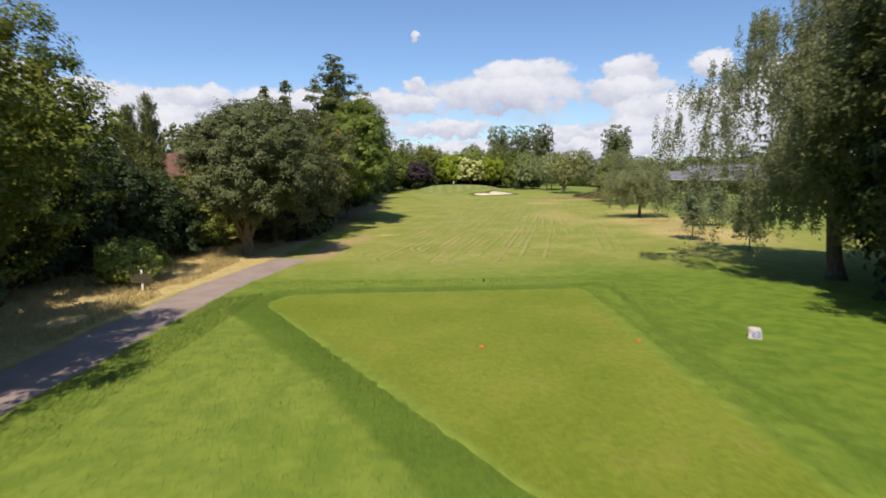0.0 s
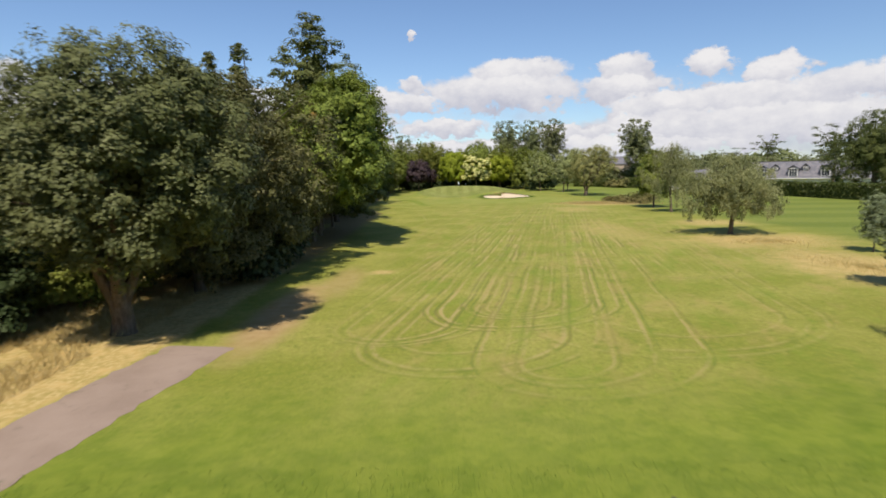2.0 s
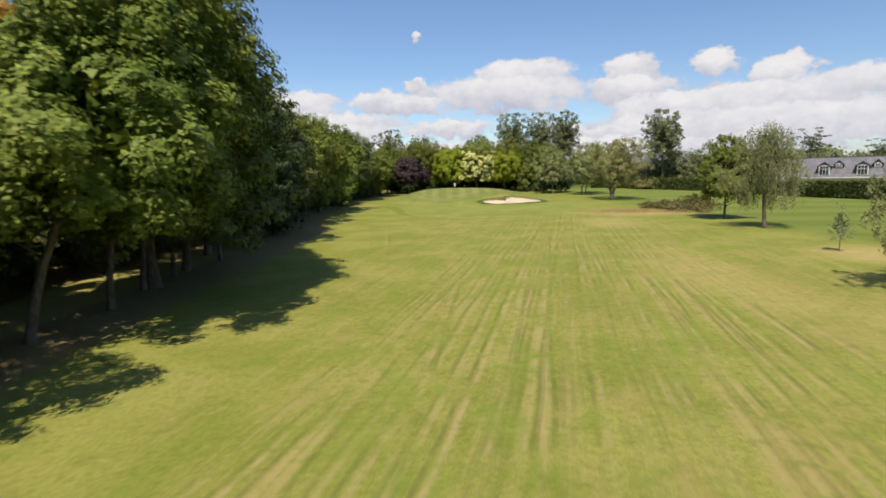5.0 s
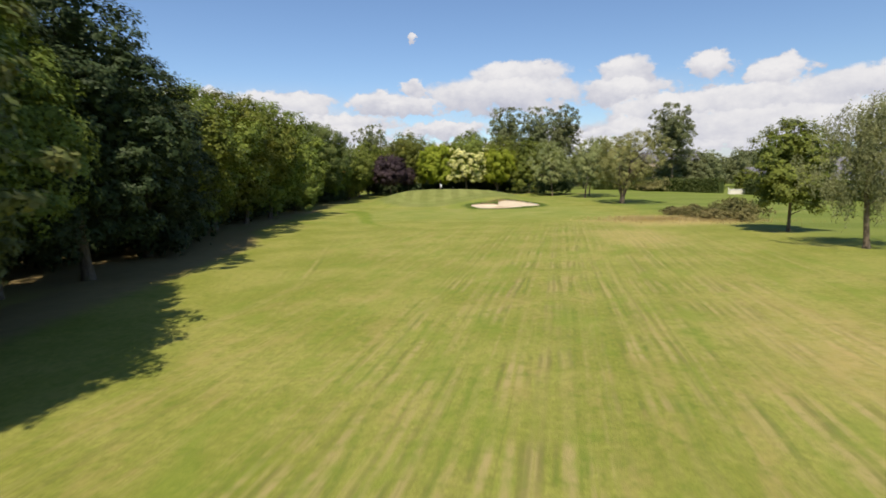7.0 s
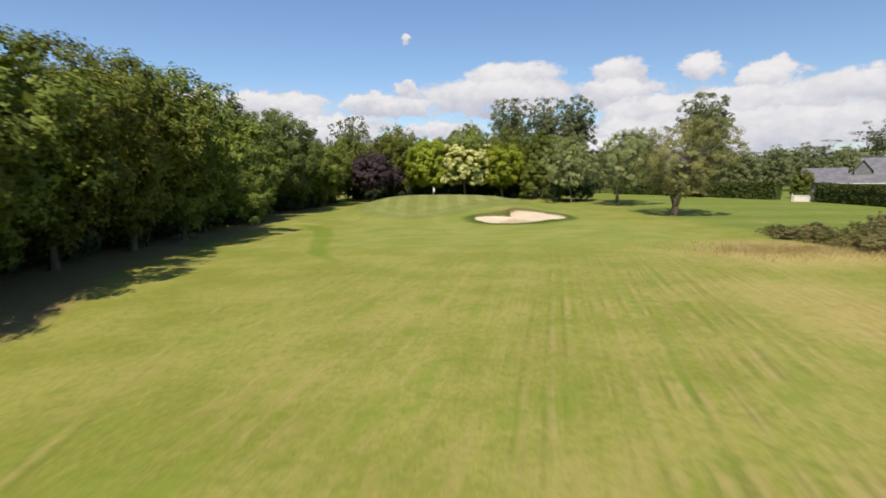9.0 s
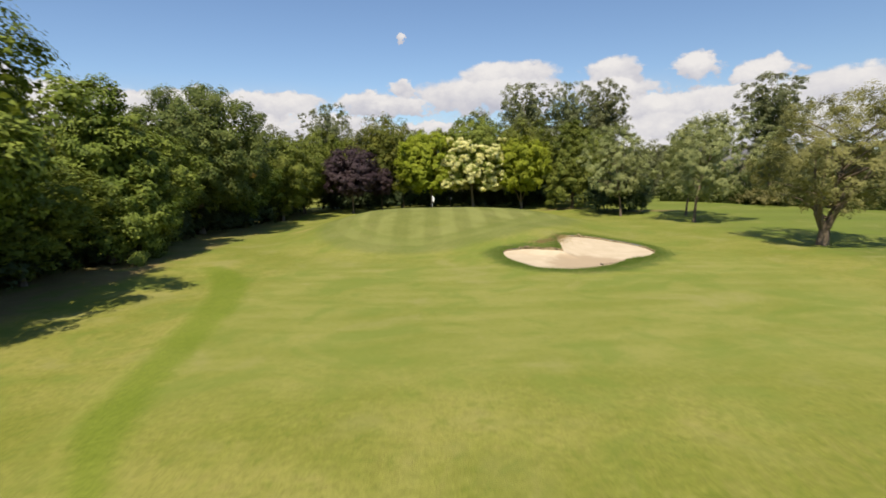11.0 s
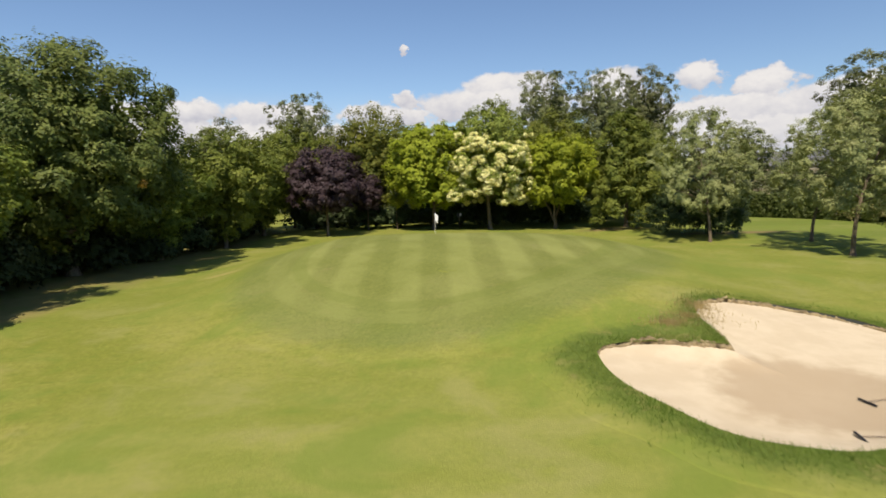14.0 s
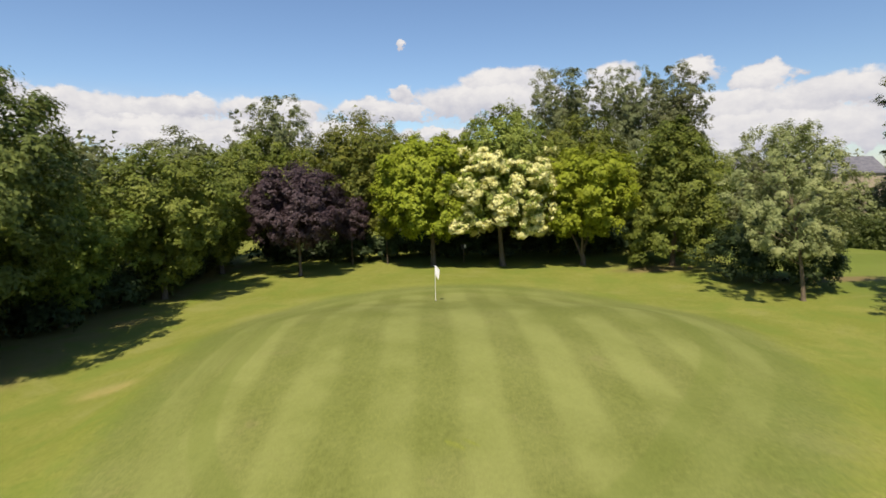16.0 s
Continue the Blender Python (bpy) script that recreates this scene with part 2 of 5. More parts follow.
    deep = g.mul(g.mul(g.mul(g.step(g.sub(1.0, streak), 0.53, 0.63), straight), g.step(patchy, 0.35, 0.6)), g.mul(far_off, 0.45))
    zone = g.maxi(zone, g.mul(g.step(x, 8.6, 9.0), g.step(g.sub(24.0, y), 0.0, 2.0)))
    pale = g.maxi(pale, g.mul(g.mul(g.mul(light, keep), zone), g.mul(far_off, 0.95)))
    deep = g.maxi(deep, g.mul(g.mul(g.mul(rut, keep), zone), g.mul(far_off, 0.85)))
    c = g.mix(pale, c, g.mix(0.45, STRAW, (0.304, 0.270, 0.098)))
    c = g.mix(deep, c, g.mix(g.step(patchy, 0.45, 0.55), (0.091, 0.128, 0.021), (0.137, 0.135, 0.034)))
    # mottled worn and lush patches
    blotch = g.noise(g.vec(g.mul(slant, 0.9), g.mul(y, 0.35), 3.0), 0.9, 5.0, 0.65)
    c = g.mix(g.mul(g.mul(g.step(blotch, 0.52, 0.66), zone), g.mul(far_off, 0.42)), c, (0.304, 0.235, 0.084))
    c = g.mix(g.mul(g.mul(g.step(g.sub(1.0, blotch), 0.52, 0.66), zone), 0.55), c, (0.152, 0.205, 0.025))
    fleck = g.noise(p, 2.4, 5.0, 0.72, 0.4)
    c = g.mix(g.mul(g.step(fleck, 0.52, 0.66), 0.5), c, (0.120, 0.160, 0.021))
    c = g.mix(g.mul(g.step(g.sub(1.0, fleck), 0.54, 0.70), 0.38), c, (0.300, 0.275, 0.079))
    # lush surround of the tee; right side deeper green, shade mixed into the colour
    lush = g.mul(g.step(g.sub(35.0, g.add(y, g.mul(wob, 6.0))), 0.0, 9.0), g.step(g.add(x, wob), -10.5, -9.0))
    c = g.mix(g.mul(lush, g.add(0.76, g.mul(g.step(x, 5.0, 7.0), 0.2))), c, g.mix(g.step(clump, 0.35, 0.65), (0.091, 0.150, 0.013), (0.152, 0.206, 0.022)))
    c = g.mix(g.mul(g.mul(lush, g.step(x, 5.5, 8.0)), 0.5), c, g.mix(g.step(clump, 0.35, 0.65), (0.072, 0.122, 0.010), (0.108, 0.160, 0.014)))
    # far lawn on the right, striped by the mower
    far = g.mul(g.step(g.add(x, g.mul(wob, 4.0)), 26.0, 31.0), g.step(y, 40.0, 60.0))
    bands = g.step(g.m("SINE", g.add(g.mul(y, 0.55), g.mul(x, 0.12))), -0.4, 0.4)
    c = g.mix(g.mul(far, 0.85), c, g.mix(bands, (0.108, 0.148, 0.026), (0.142, 0.178, 0.035)))
    # dry and bare places
    straw = g.mix(g.step(clump, 0.35, 0.65), (0.447, 0.320, 0.127), (0.304, 0.240, 0.078))
    straw = g.mix(g.step(g.noise(p, 6.0, 3.0), 0.42, 0.65), straw, (0.457, 0.350, 0.156))
    bank = g.mul(g.step(g.sub(g.add(-11.7, g.mul(g.step(y, 22.0, 38.0), 1.6)), g.add(x, g.mul(wob2, 0.9))), 0.0, 0.6), g.mul(g.step(g.sub(56.0, y), 0.0, 6.0), g.mul(g.step(x, -27.0, -24.0), g.step(y, -20.0, -10.0))))
    c = g.mix(bank, c, straw)
    bare = g.mix(g.step(clump, 0.3, 0.7), (0.300, 0.195, 0.090), (0.360, 0.255, 0.132))
    c = g.mix(g.mul(blob(-7.9, 40.0, 1.25, 6.5, 0.6, 0.35), 0.9), c, bare)
    c = g.mix(g.mul(blob(-6.6, 46.5, 1.1, 5.0, 0.7, 0.45), 0.5), c, bare)
    for cx, cy, rx, ry, k in ((21.0, 47.0, 4.6, 9.0, 1.0), (22.0, 60.0, 6.0, 5.0, 0.95), (25.0, 74.0, 4.0, 4.0, 0.7), (25.0, 112.0, 8.0, 6.5, 0.8), (14.0, 68.0, 3.0, 12.0, 0.4), (17.0, 98.0, 4.0, 7.0, 0.4), (-8.7, 156.4, 1.3, 0.9, 0.7), (-4.9, 48.8, 0.9, 0.8, 0.9)):
        c = g.mix(g.mul(blob(cx, cy, rx, ry, 0.8, 0.7), k), c, straw)
    # leaf litter and thin grass beneath the tree belt
    belt = g.mul(g.step(g.sub(g.add(-9.0, g.mul(g.sub(g.step(y, 95.0, 112.0), 0.0), -4.0)), g.add(x, g.mul(wob2, 1.5))), 0.0, 1.6), g.mul(g.step(y, 50.0, 56.0), g.mul(g.step(x, -34.0, -30.0), g.step(g.sub(192.0, y), 0.0, 6.0))))
    c = g.mix(g.mul(belt, 0.85), c, g.mix(clump, (0.173, 0.115, 0.064), (0.284, 0.210, 0.092)))
    # dry grass strip behind the trunks, its sunlit brightness put into the colour
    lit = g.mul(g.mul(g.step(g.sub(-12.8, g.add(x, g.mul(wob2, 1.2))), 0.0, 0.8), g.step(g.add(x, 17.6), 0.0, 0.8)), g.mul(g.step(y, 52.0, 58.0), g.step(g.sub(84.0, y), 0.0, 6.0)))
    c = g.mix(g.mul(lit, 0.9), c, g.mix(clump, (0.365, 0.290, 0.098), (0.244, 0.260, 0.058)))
    c = g.mix(g.mul(blob(30.0, 174.5, 6.5, 1.1, 0.5, 0.4), 0.9), c, (0.203, 0.120, 0.074))
    c = g.mix(g.mul(blob(21.0, 180.0, 4.0, 1.3, 0.5, 0.4), 0.9), c, (0.203, 0.120, 0.074))
    # smooth approach before the green
    ap = g.mul(g.step(g.add(y, g.mul(wob, 4.0)), 114.0, 120.0), g.mul(g.step(g.sub(146.0, y), 0.0, 12.0), g.mul(g.step(x, -6.5, -4.5), g.step(g.sub(24.0, x), 0.0, 3.0))))
    c = g.mix(g.mul(ap, 0.6), c, g.mix(g.step(g.noise(g.vec(g.mul(x, 0.35), g.mul(y, 0.9), 0.0), 0.8, 3.0), 0.35, 0.65), (0.189, 0.216, 0.042), (0.244, 0.256, 0.067)))
    # lush and thin patches on the approach and round the green
    near_green = g.mul(g.step(y, 104.0, 122.0), g.sub(1.0, g.step(y, 190.0, 200.0)))
    lushy = g.noise(p, 0.32, 5.0, 0.62, 0.6)
    c = g.mix(g.mul(g.mul(g.step(lushy, 0.48, 0.64), near_green), 0.6), c, (0.142, 0.196, 0.031))
    c = g.mix(g.mul(g.mul(g.step(g.sub(1.0, lushy), 0.54, 0.68), near_green), 0.45), c, (0.274, 0.260, 0.094))
    c = g.mix(g.mul(g.step(y, 138.0, 152.0), 0.3), c, (0.147, 0.185, 0.035))
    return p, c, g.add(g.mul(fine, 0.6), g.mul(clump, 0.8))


TURF = bpy.data.node_groups.new("turf", "ShaderNodeTree")
for socket, sort in (("Color", "NodeSocketColor"), ("Height", "NodeSocketFloat")):
    TURF.interface.new_socket(socket, in_out="OUTPUT", socket_type=sort)


def build_turf(g):
    p, c, h = ground_color(g)
    n = g.node("NodeGroupOutput")
    g.plug(n.inputs[0], c)
    g.plug(n.inputs[1], h)


build_turf(Graph(TURF))


def turf(g):
    """Place, colour and relief of the meadow turf."""
    n = g.node("ShaderNodeGroup", node_tree=TURF)
    return g.pos(), n.outputs[0], n.outputs[1]


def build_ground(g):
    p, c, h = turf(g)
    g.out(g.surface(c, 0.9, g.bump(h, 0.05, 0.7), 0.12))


def build_cut(base, light, dry, period=0.0, cross=0.0, soft=0.6, strength=1.0, beneath=None, dry_at=0.6):
    """Turf mown or grown differently from the meadow, into which it blends at its edge; period: the width of mowing bands."""
    def build(g):
        p, under, h = turf(g)
        if beneath:
            under = g.mix(beneath[3], under, grass_look(g, *beneath[:3], 0.6)[1])
        p, c, broad, clump, fine = grass_look(g, base, light, dry, dry_at)
        if period:
            x, y, z = g.xyz(p)
            wob = g.mul(g.sub(g.noise(p, 0.2, 2.0), 0.5), 0.6)
            s = g.step(g.m("SINE", g.mul(g.add(g.add(x, 1.2), wob), 2 * math.pi / period)), -0.6, 0.6)
            s2 = g.step(g.m("SINE", g.mul(g.add(g.add(g.mul(x, 0.75), g.mul(y, 0.66)), wob), 2 * math.pi / (period * 1.1))), -0.5, 0.5)
            f = g.add(g.mul(s, 1 - cross), g.mul(s2, cross))
            c = g.mix(g.mul(g.mul(f, 0.58), g.step(g.noise(p, 0.22, 3.0), 0.22, 0.58)), c, (0.25, 0.27, 0.08))
        edge = g.node("ShaderNodeAttribute", attribute_name="inner").outputs["Fac"]
        ragged = g.add(edge, g.mul(g.sub(g.noise(p, 2.2, 4.0, 0.65), 0.72), soft * 1.1))
        k = g.mul(g.step(ragged, 0.0, soft), strength)
        if period:
            # the pass of the mower round the edge
            ring = g.mul(g.step(edge, 0.5, 0.8), g.sub(1.0, g.step(edge, 1.5, 1.8)))
            ring2 = g.mul(g.step(edge, 1.9, 2.1), g.sub(1.0, g.step(edge, 2.7, 2.9)))
            c = g.mix(g.mul(ring, 0.35), c, (0.20, 0.225, 0.062))
            c = g.mix(g.mul(ring2, 0.4), c, (0.125, 0.155, 0.030))
            k = g.maxi(k, g.mul(ring, 0.7))
        g.out(g.surface(g.mix(k, under, c), 0.88, g.bump(h, 0.03, 0.6), 0.12))
    return build


def build_collar(g):
    """Long grass round the tee: an uneven dark band, narrower and set off by a trodden strip along the straight side."""
    p, under, h = turf(g)
    p, c, broad, clump, fine = grass_look(g, (0.078, 0.128, 0.012), (0.108, 0.160, 0.016), (0.12, 0.15, 0.025), 0.6)
    x, y, z = g.xyz(p)
    edge = g.node("ShaderNodeAttribute", attribute_name="inner").outputs["Fac"]
    ragged = g.add(edge, g.add(g.mul(g.sub(g.noise(p, 2.6, 4.0, 0.65), 0.5), 0.4), g.mul(g.sub(g.noise(p, 0.7, 2.0), 0.5), 0.7)))
    band = g.step(ragged, 0.35, 0.85)
    line = g.mul(g.step(ragged, 0.45, 0.75), g.sub(1.0, g.step(ragged, 0.95, 1.25)))
    side = g.step(x, 4.6, 6.0)
    far = g.mul(g.step(y, 23.0, 24.0), 0.75)
    k = g.add(g.mul(g.mul(band, g.sub(1.0, side)), g.sub(0.95, g.mul(far, 0.4))), g.mul(line, side))
    g.out(g.surface(g.mix(k, under, c), 0.88, g.bump(h, 0.05, 0.8), 0.12))


def build_sand(g):
    p = g.pos()
    x, y, z = g.xyz(p)
    n = g.noise(p, 0.9, 4.0, 0.6)
    du, dv = g.mul(g.sub(x, 12.6), 1 / 2.9), g.mul(g.sub(y, 137.4), 1 / 2.6)
    wet = g.sub(1.0, g.step(g.add(g.m("SQRT", g.add(g.mul(du, du), g.mul(dv, dv))), g.mul(g.sub(n, 0.5), 0.7)), 0.7, 1.1))
    c = g.mix(g.step(n, 0.35, 0.65), (0.51, 0.425, 0.295), (0.57, 0.485, 0.345))
    c = g.mix(g.mul(wet, 0.75), c, (0.36, 0.275, 0.175))
    rake = g.noise(g.vec(g.mul(x, 7.0), g.mul(y, 1.2), 0.0), 3.0, 2.0)
    c = g.mix(g.mul(g.noise(p, 60.0, 2.0), 0.15), c, (0.3, 0.23, 0.15))
    g.out(g.surface(c, 0.95, g.bump(g.add(g.mul(rake, 0.5), g.noise(p, 40.0, 2.0)), 0.02, 0.6), 0.1))


def build_tarmac(g):
    p = g.pos()
    n = g.noise(p, 0.8, 4.0, 0.6)
    grit = g.noise(p, 60.0, 2.0, 0.7)
    c = g.mix(g.step(n, 0.3, 0.7), (0.225, 0.168, 0.132), (0.275, 0.21, 0.168))
    c = g.mix(g.mul(g.step(grit, 0.45, 0.7), 0.4), c, (0.32, 0.26, 0.215))
    c = g.mix(g.mul(g.step(g.noise(p, 2.6, 4.0, 0.7), 0.58, 0.7), 0.5), c, (0.15, 0.12, 0.09))
    g.out(g.surface(c, 0.9, g.bump(grit, 0.006, 0.6), 0.25))


def leaf_build(dark, mid, pale, through=0.22, gloss=0.14):
    def build(g):
        p = g.pos()
        bough = g.step(g.noise(p, 0.95, 3.0, 0.6), 0.3, 0.7)
        f = g.add(g.mul(g.island(), 0.45), g.mul(bough, 0.5))
        c = g.ramp(f, [(0.0, dark), (0.42, mid), (1.0, pale)])
        c = g.mix(g.mul(g.step(g.noise(p, 0.3, 2.0), 0.42, 0.62), 0.3), c, pale)
        tone = g.node("ShaderNodeHueSaturation")
        g.plug(tone.inputs["Hue"], g.add(0.49, g.mul(g.random(), 0.02)))
        g.plug(tone.inputs["Value"], g.add(0.85, g.mul(g.random(), 0.3)))
        g.plug(tone.inputs["Color"], c)
        c = tone.outputs[0]
        tr = g.node("ShaderNodeBsdfTranslucent")
        g.plug(tr.inputs[0], g.mix(0.5, c, g.mix(1.0, c, (1.35, 1.3, 0.6), "MULTIPLY")))
        mx = g.node("ShaderNodeMixShader")
        mx.inputs[0].default_value = through
        g.plug(mx.inputs[1], g.surface(c, 0.55, None, gloss))
        g.plug(mx.inputs[2], tr.outputs[0])
        g.out(mx.outputs[0])
    return build


def bark_build(a, b):
    def build(g):
        p = g.local()
        x, y, z = g.xyz(p)
        n = g.noise(g.vec(g.mul(x, 9.0), g.mul(y, 9.0), g.mul(z, 1.6)), 1.4, 4.0, 0.65)
        c = g.mix(g.step(n, 0.35, 0.65), a, b)
        c = g.mix(g.mul(g.step(g.noise(p, 1.5, 3.0), 0.5, 0.7), 0.4), c, (0.10, 0.115, 0.05))
        g.out(g.surface(c, 0.9, g.bump(n, 0.04, 0.9), 0.2))
    return build


def plain(color, rough=0.6, var=0.12, spec=0.4, scale=6.0, metal=0.0):
    def build(g):
        p = g.local()
        n = g.noise(p, scale, 4.0, 0.6)
        k = tuple(v * (1 - 2.2 * var) for v in color)
        c = g.mix(g.step(n, 0.35, 0.75), color, k)
        g.out(g.surface(c, rough, g.bump(g.noise(p, scale * 8, 2.0), 0.003, 0.4), spec, metal))
    return build


FRINGE = ((0.142, 0.168, 0.041), (0.173, 0.195, 0.058), (0.223, 0.200, 0.078), 0.75)
M = {
    "ground": material("meadow turf", build_ground),
    "tee": material("tee turf", build_cut((0.132, 0.166, 0.014), (0.170, 0.198, 0.022), (0.215, 0.185, 0.035), soft=0.4, dry_at=0.5)),
    "collar": material("long collar grass", build_collar),
    "band": material("longer grass", build_cut((0.135, 0.185, 0.018), (0.165, 0.212, 0.026), (0.19, 0.20, 0.04), soft=0.7, strength=0.85)),
    "green": material("putting turf", build_cut((0.152, 0.172, 0.039), (0.181, 0.195, 0.054), (0.223, 0.200, 0.078), 2.5, 0.22, soft=2.2, beneath=FRINGE)),
    "fringe": material("fringe turf", build_cut(*FRINGE[:3], soft=1.8, strength=FRINGE[3])),
    "lip": material("bunker lip turf", build_cut((0.088, 0.128, 0.022), (0.125, 0.162, 0.032), (0.27, 0.21, 0.085), soft=1.1, dry_at=0.50)),
    "sand": material("bunker sand", build_sand),
    "soil": material("dry soil edge", plain((0.33, 0.26, 0.15), 0.95, 0.3, 0.1, 5.0)),
    "tarmac": material("worn pinkish tarmac", build_tarmac),
    "bark": material("brown bark", bark_build((0.10, 0.075, 0.05), (0.19, 0.15, 0.105))),
    "bark_pale": material("grey bark", bark_build((0.20, 0.17, 0.13), (0.32, 0.28, 0.22))),
    "bark_birch": material("white birch bark", bark_build((0.30, 0.27, 0.22), (0.62, 0.58, 0.50))),
    "straw": material("dry grass blades", leaf_build((0.30, 0.23, 0.08), (0.42, 0.33, 0.14), (0.52, 0.44, 0.22), 0.3, 0.2)),
    "blade": material("green grass blades", leaf_build((0.07, 0.13, 0.015), (0.12, 0.19, 0.03), (0.20, 0.24, 0.06), 0.3, 0.2)),
}
LEAF = {
    "oak": ((0.040, 0.062, 0.010), (0.088, 0.118, 0.017), (0.190, 0.208, 0.038)),
    "maple": ((0.040, 0.066, 0.011), (0.092, 0.132, 0.021), (0.205, 0.250, 0.050)),
    "fresh": ((0.065, 0.100, 0.016), (0.130, 0.172, 0.030), (0.240, 0.268, 0.060)),
    "thorn": ((0.040, 0.049, 0.016), (0.075, 0.085, 0.029), (0.145, 0.149, 0.060)),
    "holm": ((0.020, 0.033, 0.010), (0.046, 0.066, 0.018), (0.110, 0.132, 0.034)),
    "lime": ((0.125, 0.165, 0.012), (0.225, 0.270, 0.018), (0.340, 0.372, 0.044)),
    "haw": ((0.058, 0.070, 0.024), (0.102, 0.116, 0.042), (0.180, 0.192, 0.080)),
    # leaf colour paled and blued to stand for distance haze
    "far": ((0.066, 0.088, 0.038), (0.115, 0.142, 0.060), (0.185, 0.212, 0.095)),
    "cypress": ((0.040, 0.055, 0.018), (0.085, 0.102, 0.032), (0.172, 0.180, 0.060)),
    "silver": ((0.085, 0.105, 0.042), (0.150, 0.176, 0.076), (0.250, 0.272, 0.130)),
    "deep": ((0.028, 0.045, 0.012), (0.062, 0.088, 0.021), (0.150, 0.174, 0.046)),
    "cream": ((0.48, 0.48, 0.15), (0.74, 0.71, 0.30), (0.88, 0.84, 0.48)),
    "feather": ((0.112, 0.150, 0.056), (0.200, 0.255, 0.096), (0.325, 0.370, 0.160)),
    "purple": ((0.030, 0.017, 0.021), (0.062, 0.040, 0.045), (0.120, 0.088, 0.090)),
    "fir": ((0.038, 0.066, 0.020), (0.079, 0.108, 0.030), (0.151, 0.169, 0.055)),
    "pine": ((0.100, 0.135, 0.072), (0.175, 0.220, 0.118), (0.280, 0.320, 0.175)),
    "birch": ((0.074, 0.094, 0.038), (0.130, 0.154, 0.066), (0.215, 0.238, 0.112)),
    "ash": ((0.120, 0.128, 0.042), (0.215, 0.216, 0.070), (0.345, 0.330, 0.125)),
    "yew": ((0.014, 0.027, 0.010), (0.030, 0.050, 0.018), (0.058, 0.084, 0.032)),
    "hedge": ((0.030, 0.048, 0.012), (0.062, 0.084, 0.020), (0.108, 0.126, 0.034)),
    "bush": ((0.059, 0.085, 0.015), (0.118, 0.150, 0.029), (0.202, 0.215, 0.053)),
    "gorse": ((0.062, 0.072, 0.022), (0.135, 0.138, 0.045), (0.330, 0.270, 0.115)),
}
LEAF["withered"] = ((0.22, 0.11, 0.03), (0.40, 0.22, 0.05), (0.52, 0.34, 0.09))
# leaf colours raised overall, in part for the haze over far foliage
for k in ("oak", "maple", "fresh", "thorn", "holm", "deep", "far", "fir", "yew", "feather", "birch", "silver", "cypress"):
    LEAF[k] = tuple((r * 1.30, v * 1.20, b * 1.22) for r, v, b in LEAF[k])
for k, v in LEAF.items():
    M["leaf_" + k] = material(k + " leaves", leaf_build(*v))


# ---------------------------------------------------------------- the ground
def smooth(v, lo, hi):
    k = np.clip((v - lo) / (hi - lo), 0, 1)
    return k * k * (3 - 2 * k)


BUNKER = (12.6, 138.4)
# the outline of the sand: bearing in degrees and radius, a kidney with a nose of turf
BUNKER_EDGE = [(0, 4.0), (25, 5.6), (45, 6.9), (65, 6.8), (84, 6.2), (98, 4.9), (112, 2.6), (130, 1.7), (146, 2.9), (160, 5.2), (180, 5.0), (205, 4.7), (225, 5.0), (248, 4.7), (268, 3.8), (290, 2.9), (320, 2.5), (340, 2.85)]


# the outline of the putting green
GREEN = (4.5, 159.0)
GREEN_EDGE = [(0, 11.3), (30, 12.3), (60, 13.6), (90, 14.6), (120, 13.8), (150, 11.6), (180, 10.3), (200, 10.9), (220, 12.7), (234, 14.4), (247, 15.6), (256, 16.2), (268, 15.9), (281, 14.7), (295, 13.0), (310, 12.0), (325, 11.6)]


def radius_at(table, a):
    """Radius of an outline at the bearing a (radians)."""
    b = np.array([k[0] for k in table], float)
    r = np.array([k[1] for k in table], float)
    b3, r3 = np.concatenate([b - 360, b, b + 360]), np.concatenate([r, r, r])
    d = np.degrees(a) % 360
    out = 0
    for s, w in ((-5, 0.25), (0, 0.5), (5, 0.25)):
        out = out + w * np.interp(d + s, b3, r3)
    return out


def bunker_radius(a):
    return radius_at(BUNKER_EDGE, a)


def green_radius(a):
    return radius_at(GREEN_EDGE, a)


def height(x, y):
    """Height of the turf."""
    x, y = np.asarray(x, float), np.asarray(y, float)
    z = 0.15 + 0.05 * np.sin(x * 0.11 + 1.0) * np.sin(y * 0.07) + 0.03 * np.sin(x * 0.31 + y * 0.17)
    tee = smooth(np.minimum(np.minimum(x + 7.6, 7.0 - x), np.minimum(25.6 - y, y + 6)), -2.4, 0.3)
    z = z * (1 - tee) + 0.33 * tee
    d = np.hypot((x - 4.0) / 17.0, (y - 162.0) / 24.0)
    z = z + 1.12 * (1 - smooth(d, 0.15, 1.05))
    z = z + 0.35 * smooth(y, 168, 190) * (1 - smooth(np.abs(x - 10), 30, 60))
    z = z + 0.25 * smooth(y, 172, 184) * (1 - smooth(np.abs(x - 5), 14, 24))
    z = z + 0.32 * smooth(y, 140, 160) * smooth(x, 14, 24) * (1 - smooth(x, 45, 75))
    # the crown of the green, beyond which it falls to the flag
    z = z + 1.18 * smooth(y, 140.5, 156.5) * (1 - smooth(y, 158.5, 169.5)) * smooth(x, -12.0, -1.5) * (1 - smooth(x, 11.5, 22.0))
    db = np.hypot((x - 12.4) / 9.5, (y - 139.5) / 8.5)
    z = z + 0.60 * (1 - smooth(np.hypot((x - 10.8) / 9.0, (y - 144.0) / 8.5), 0.15, 1.1)) + 0.05 * (1 - smooth(db, 0.5, 1.2))
    return z


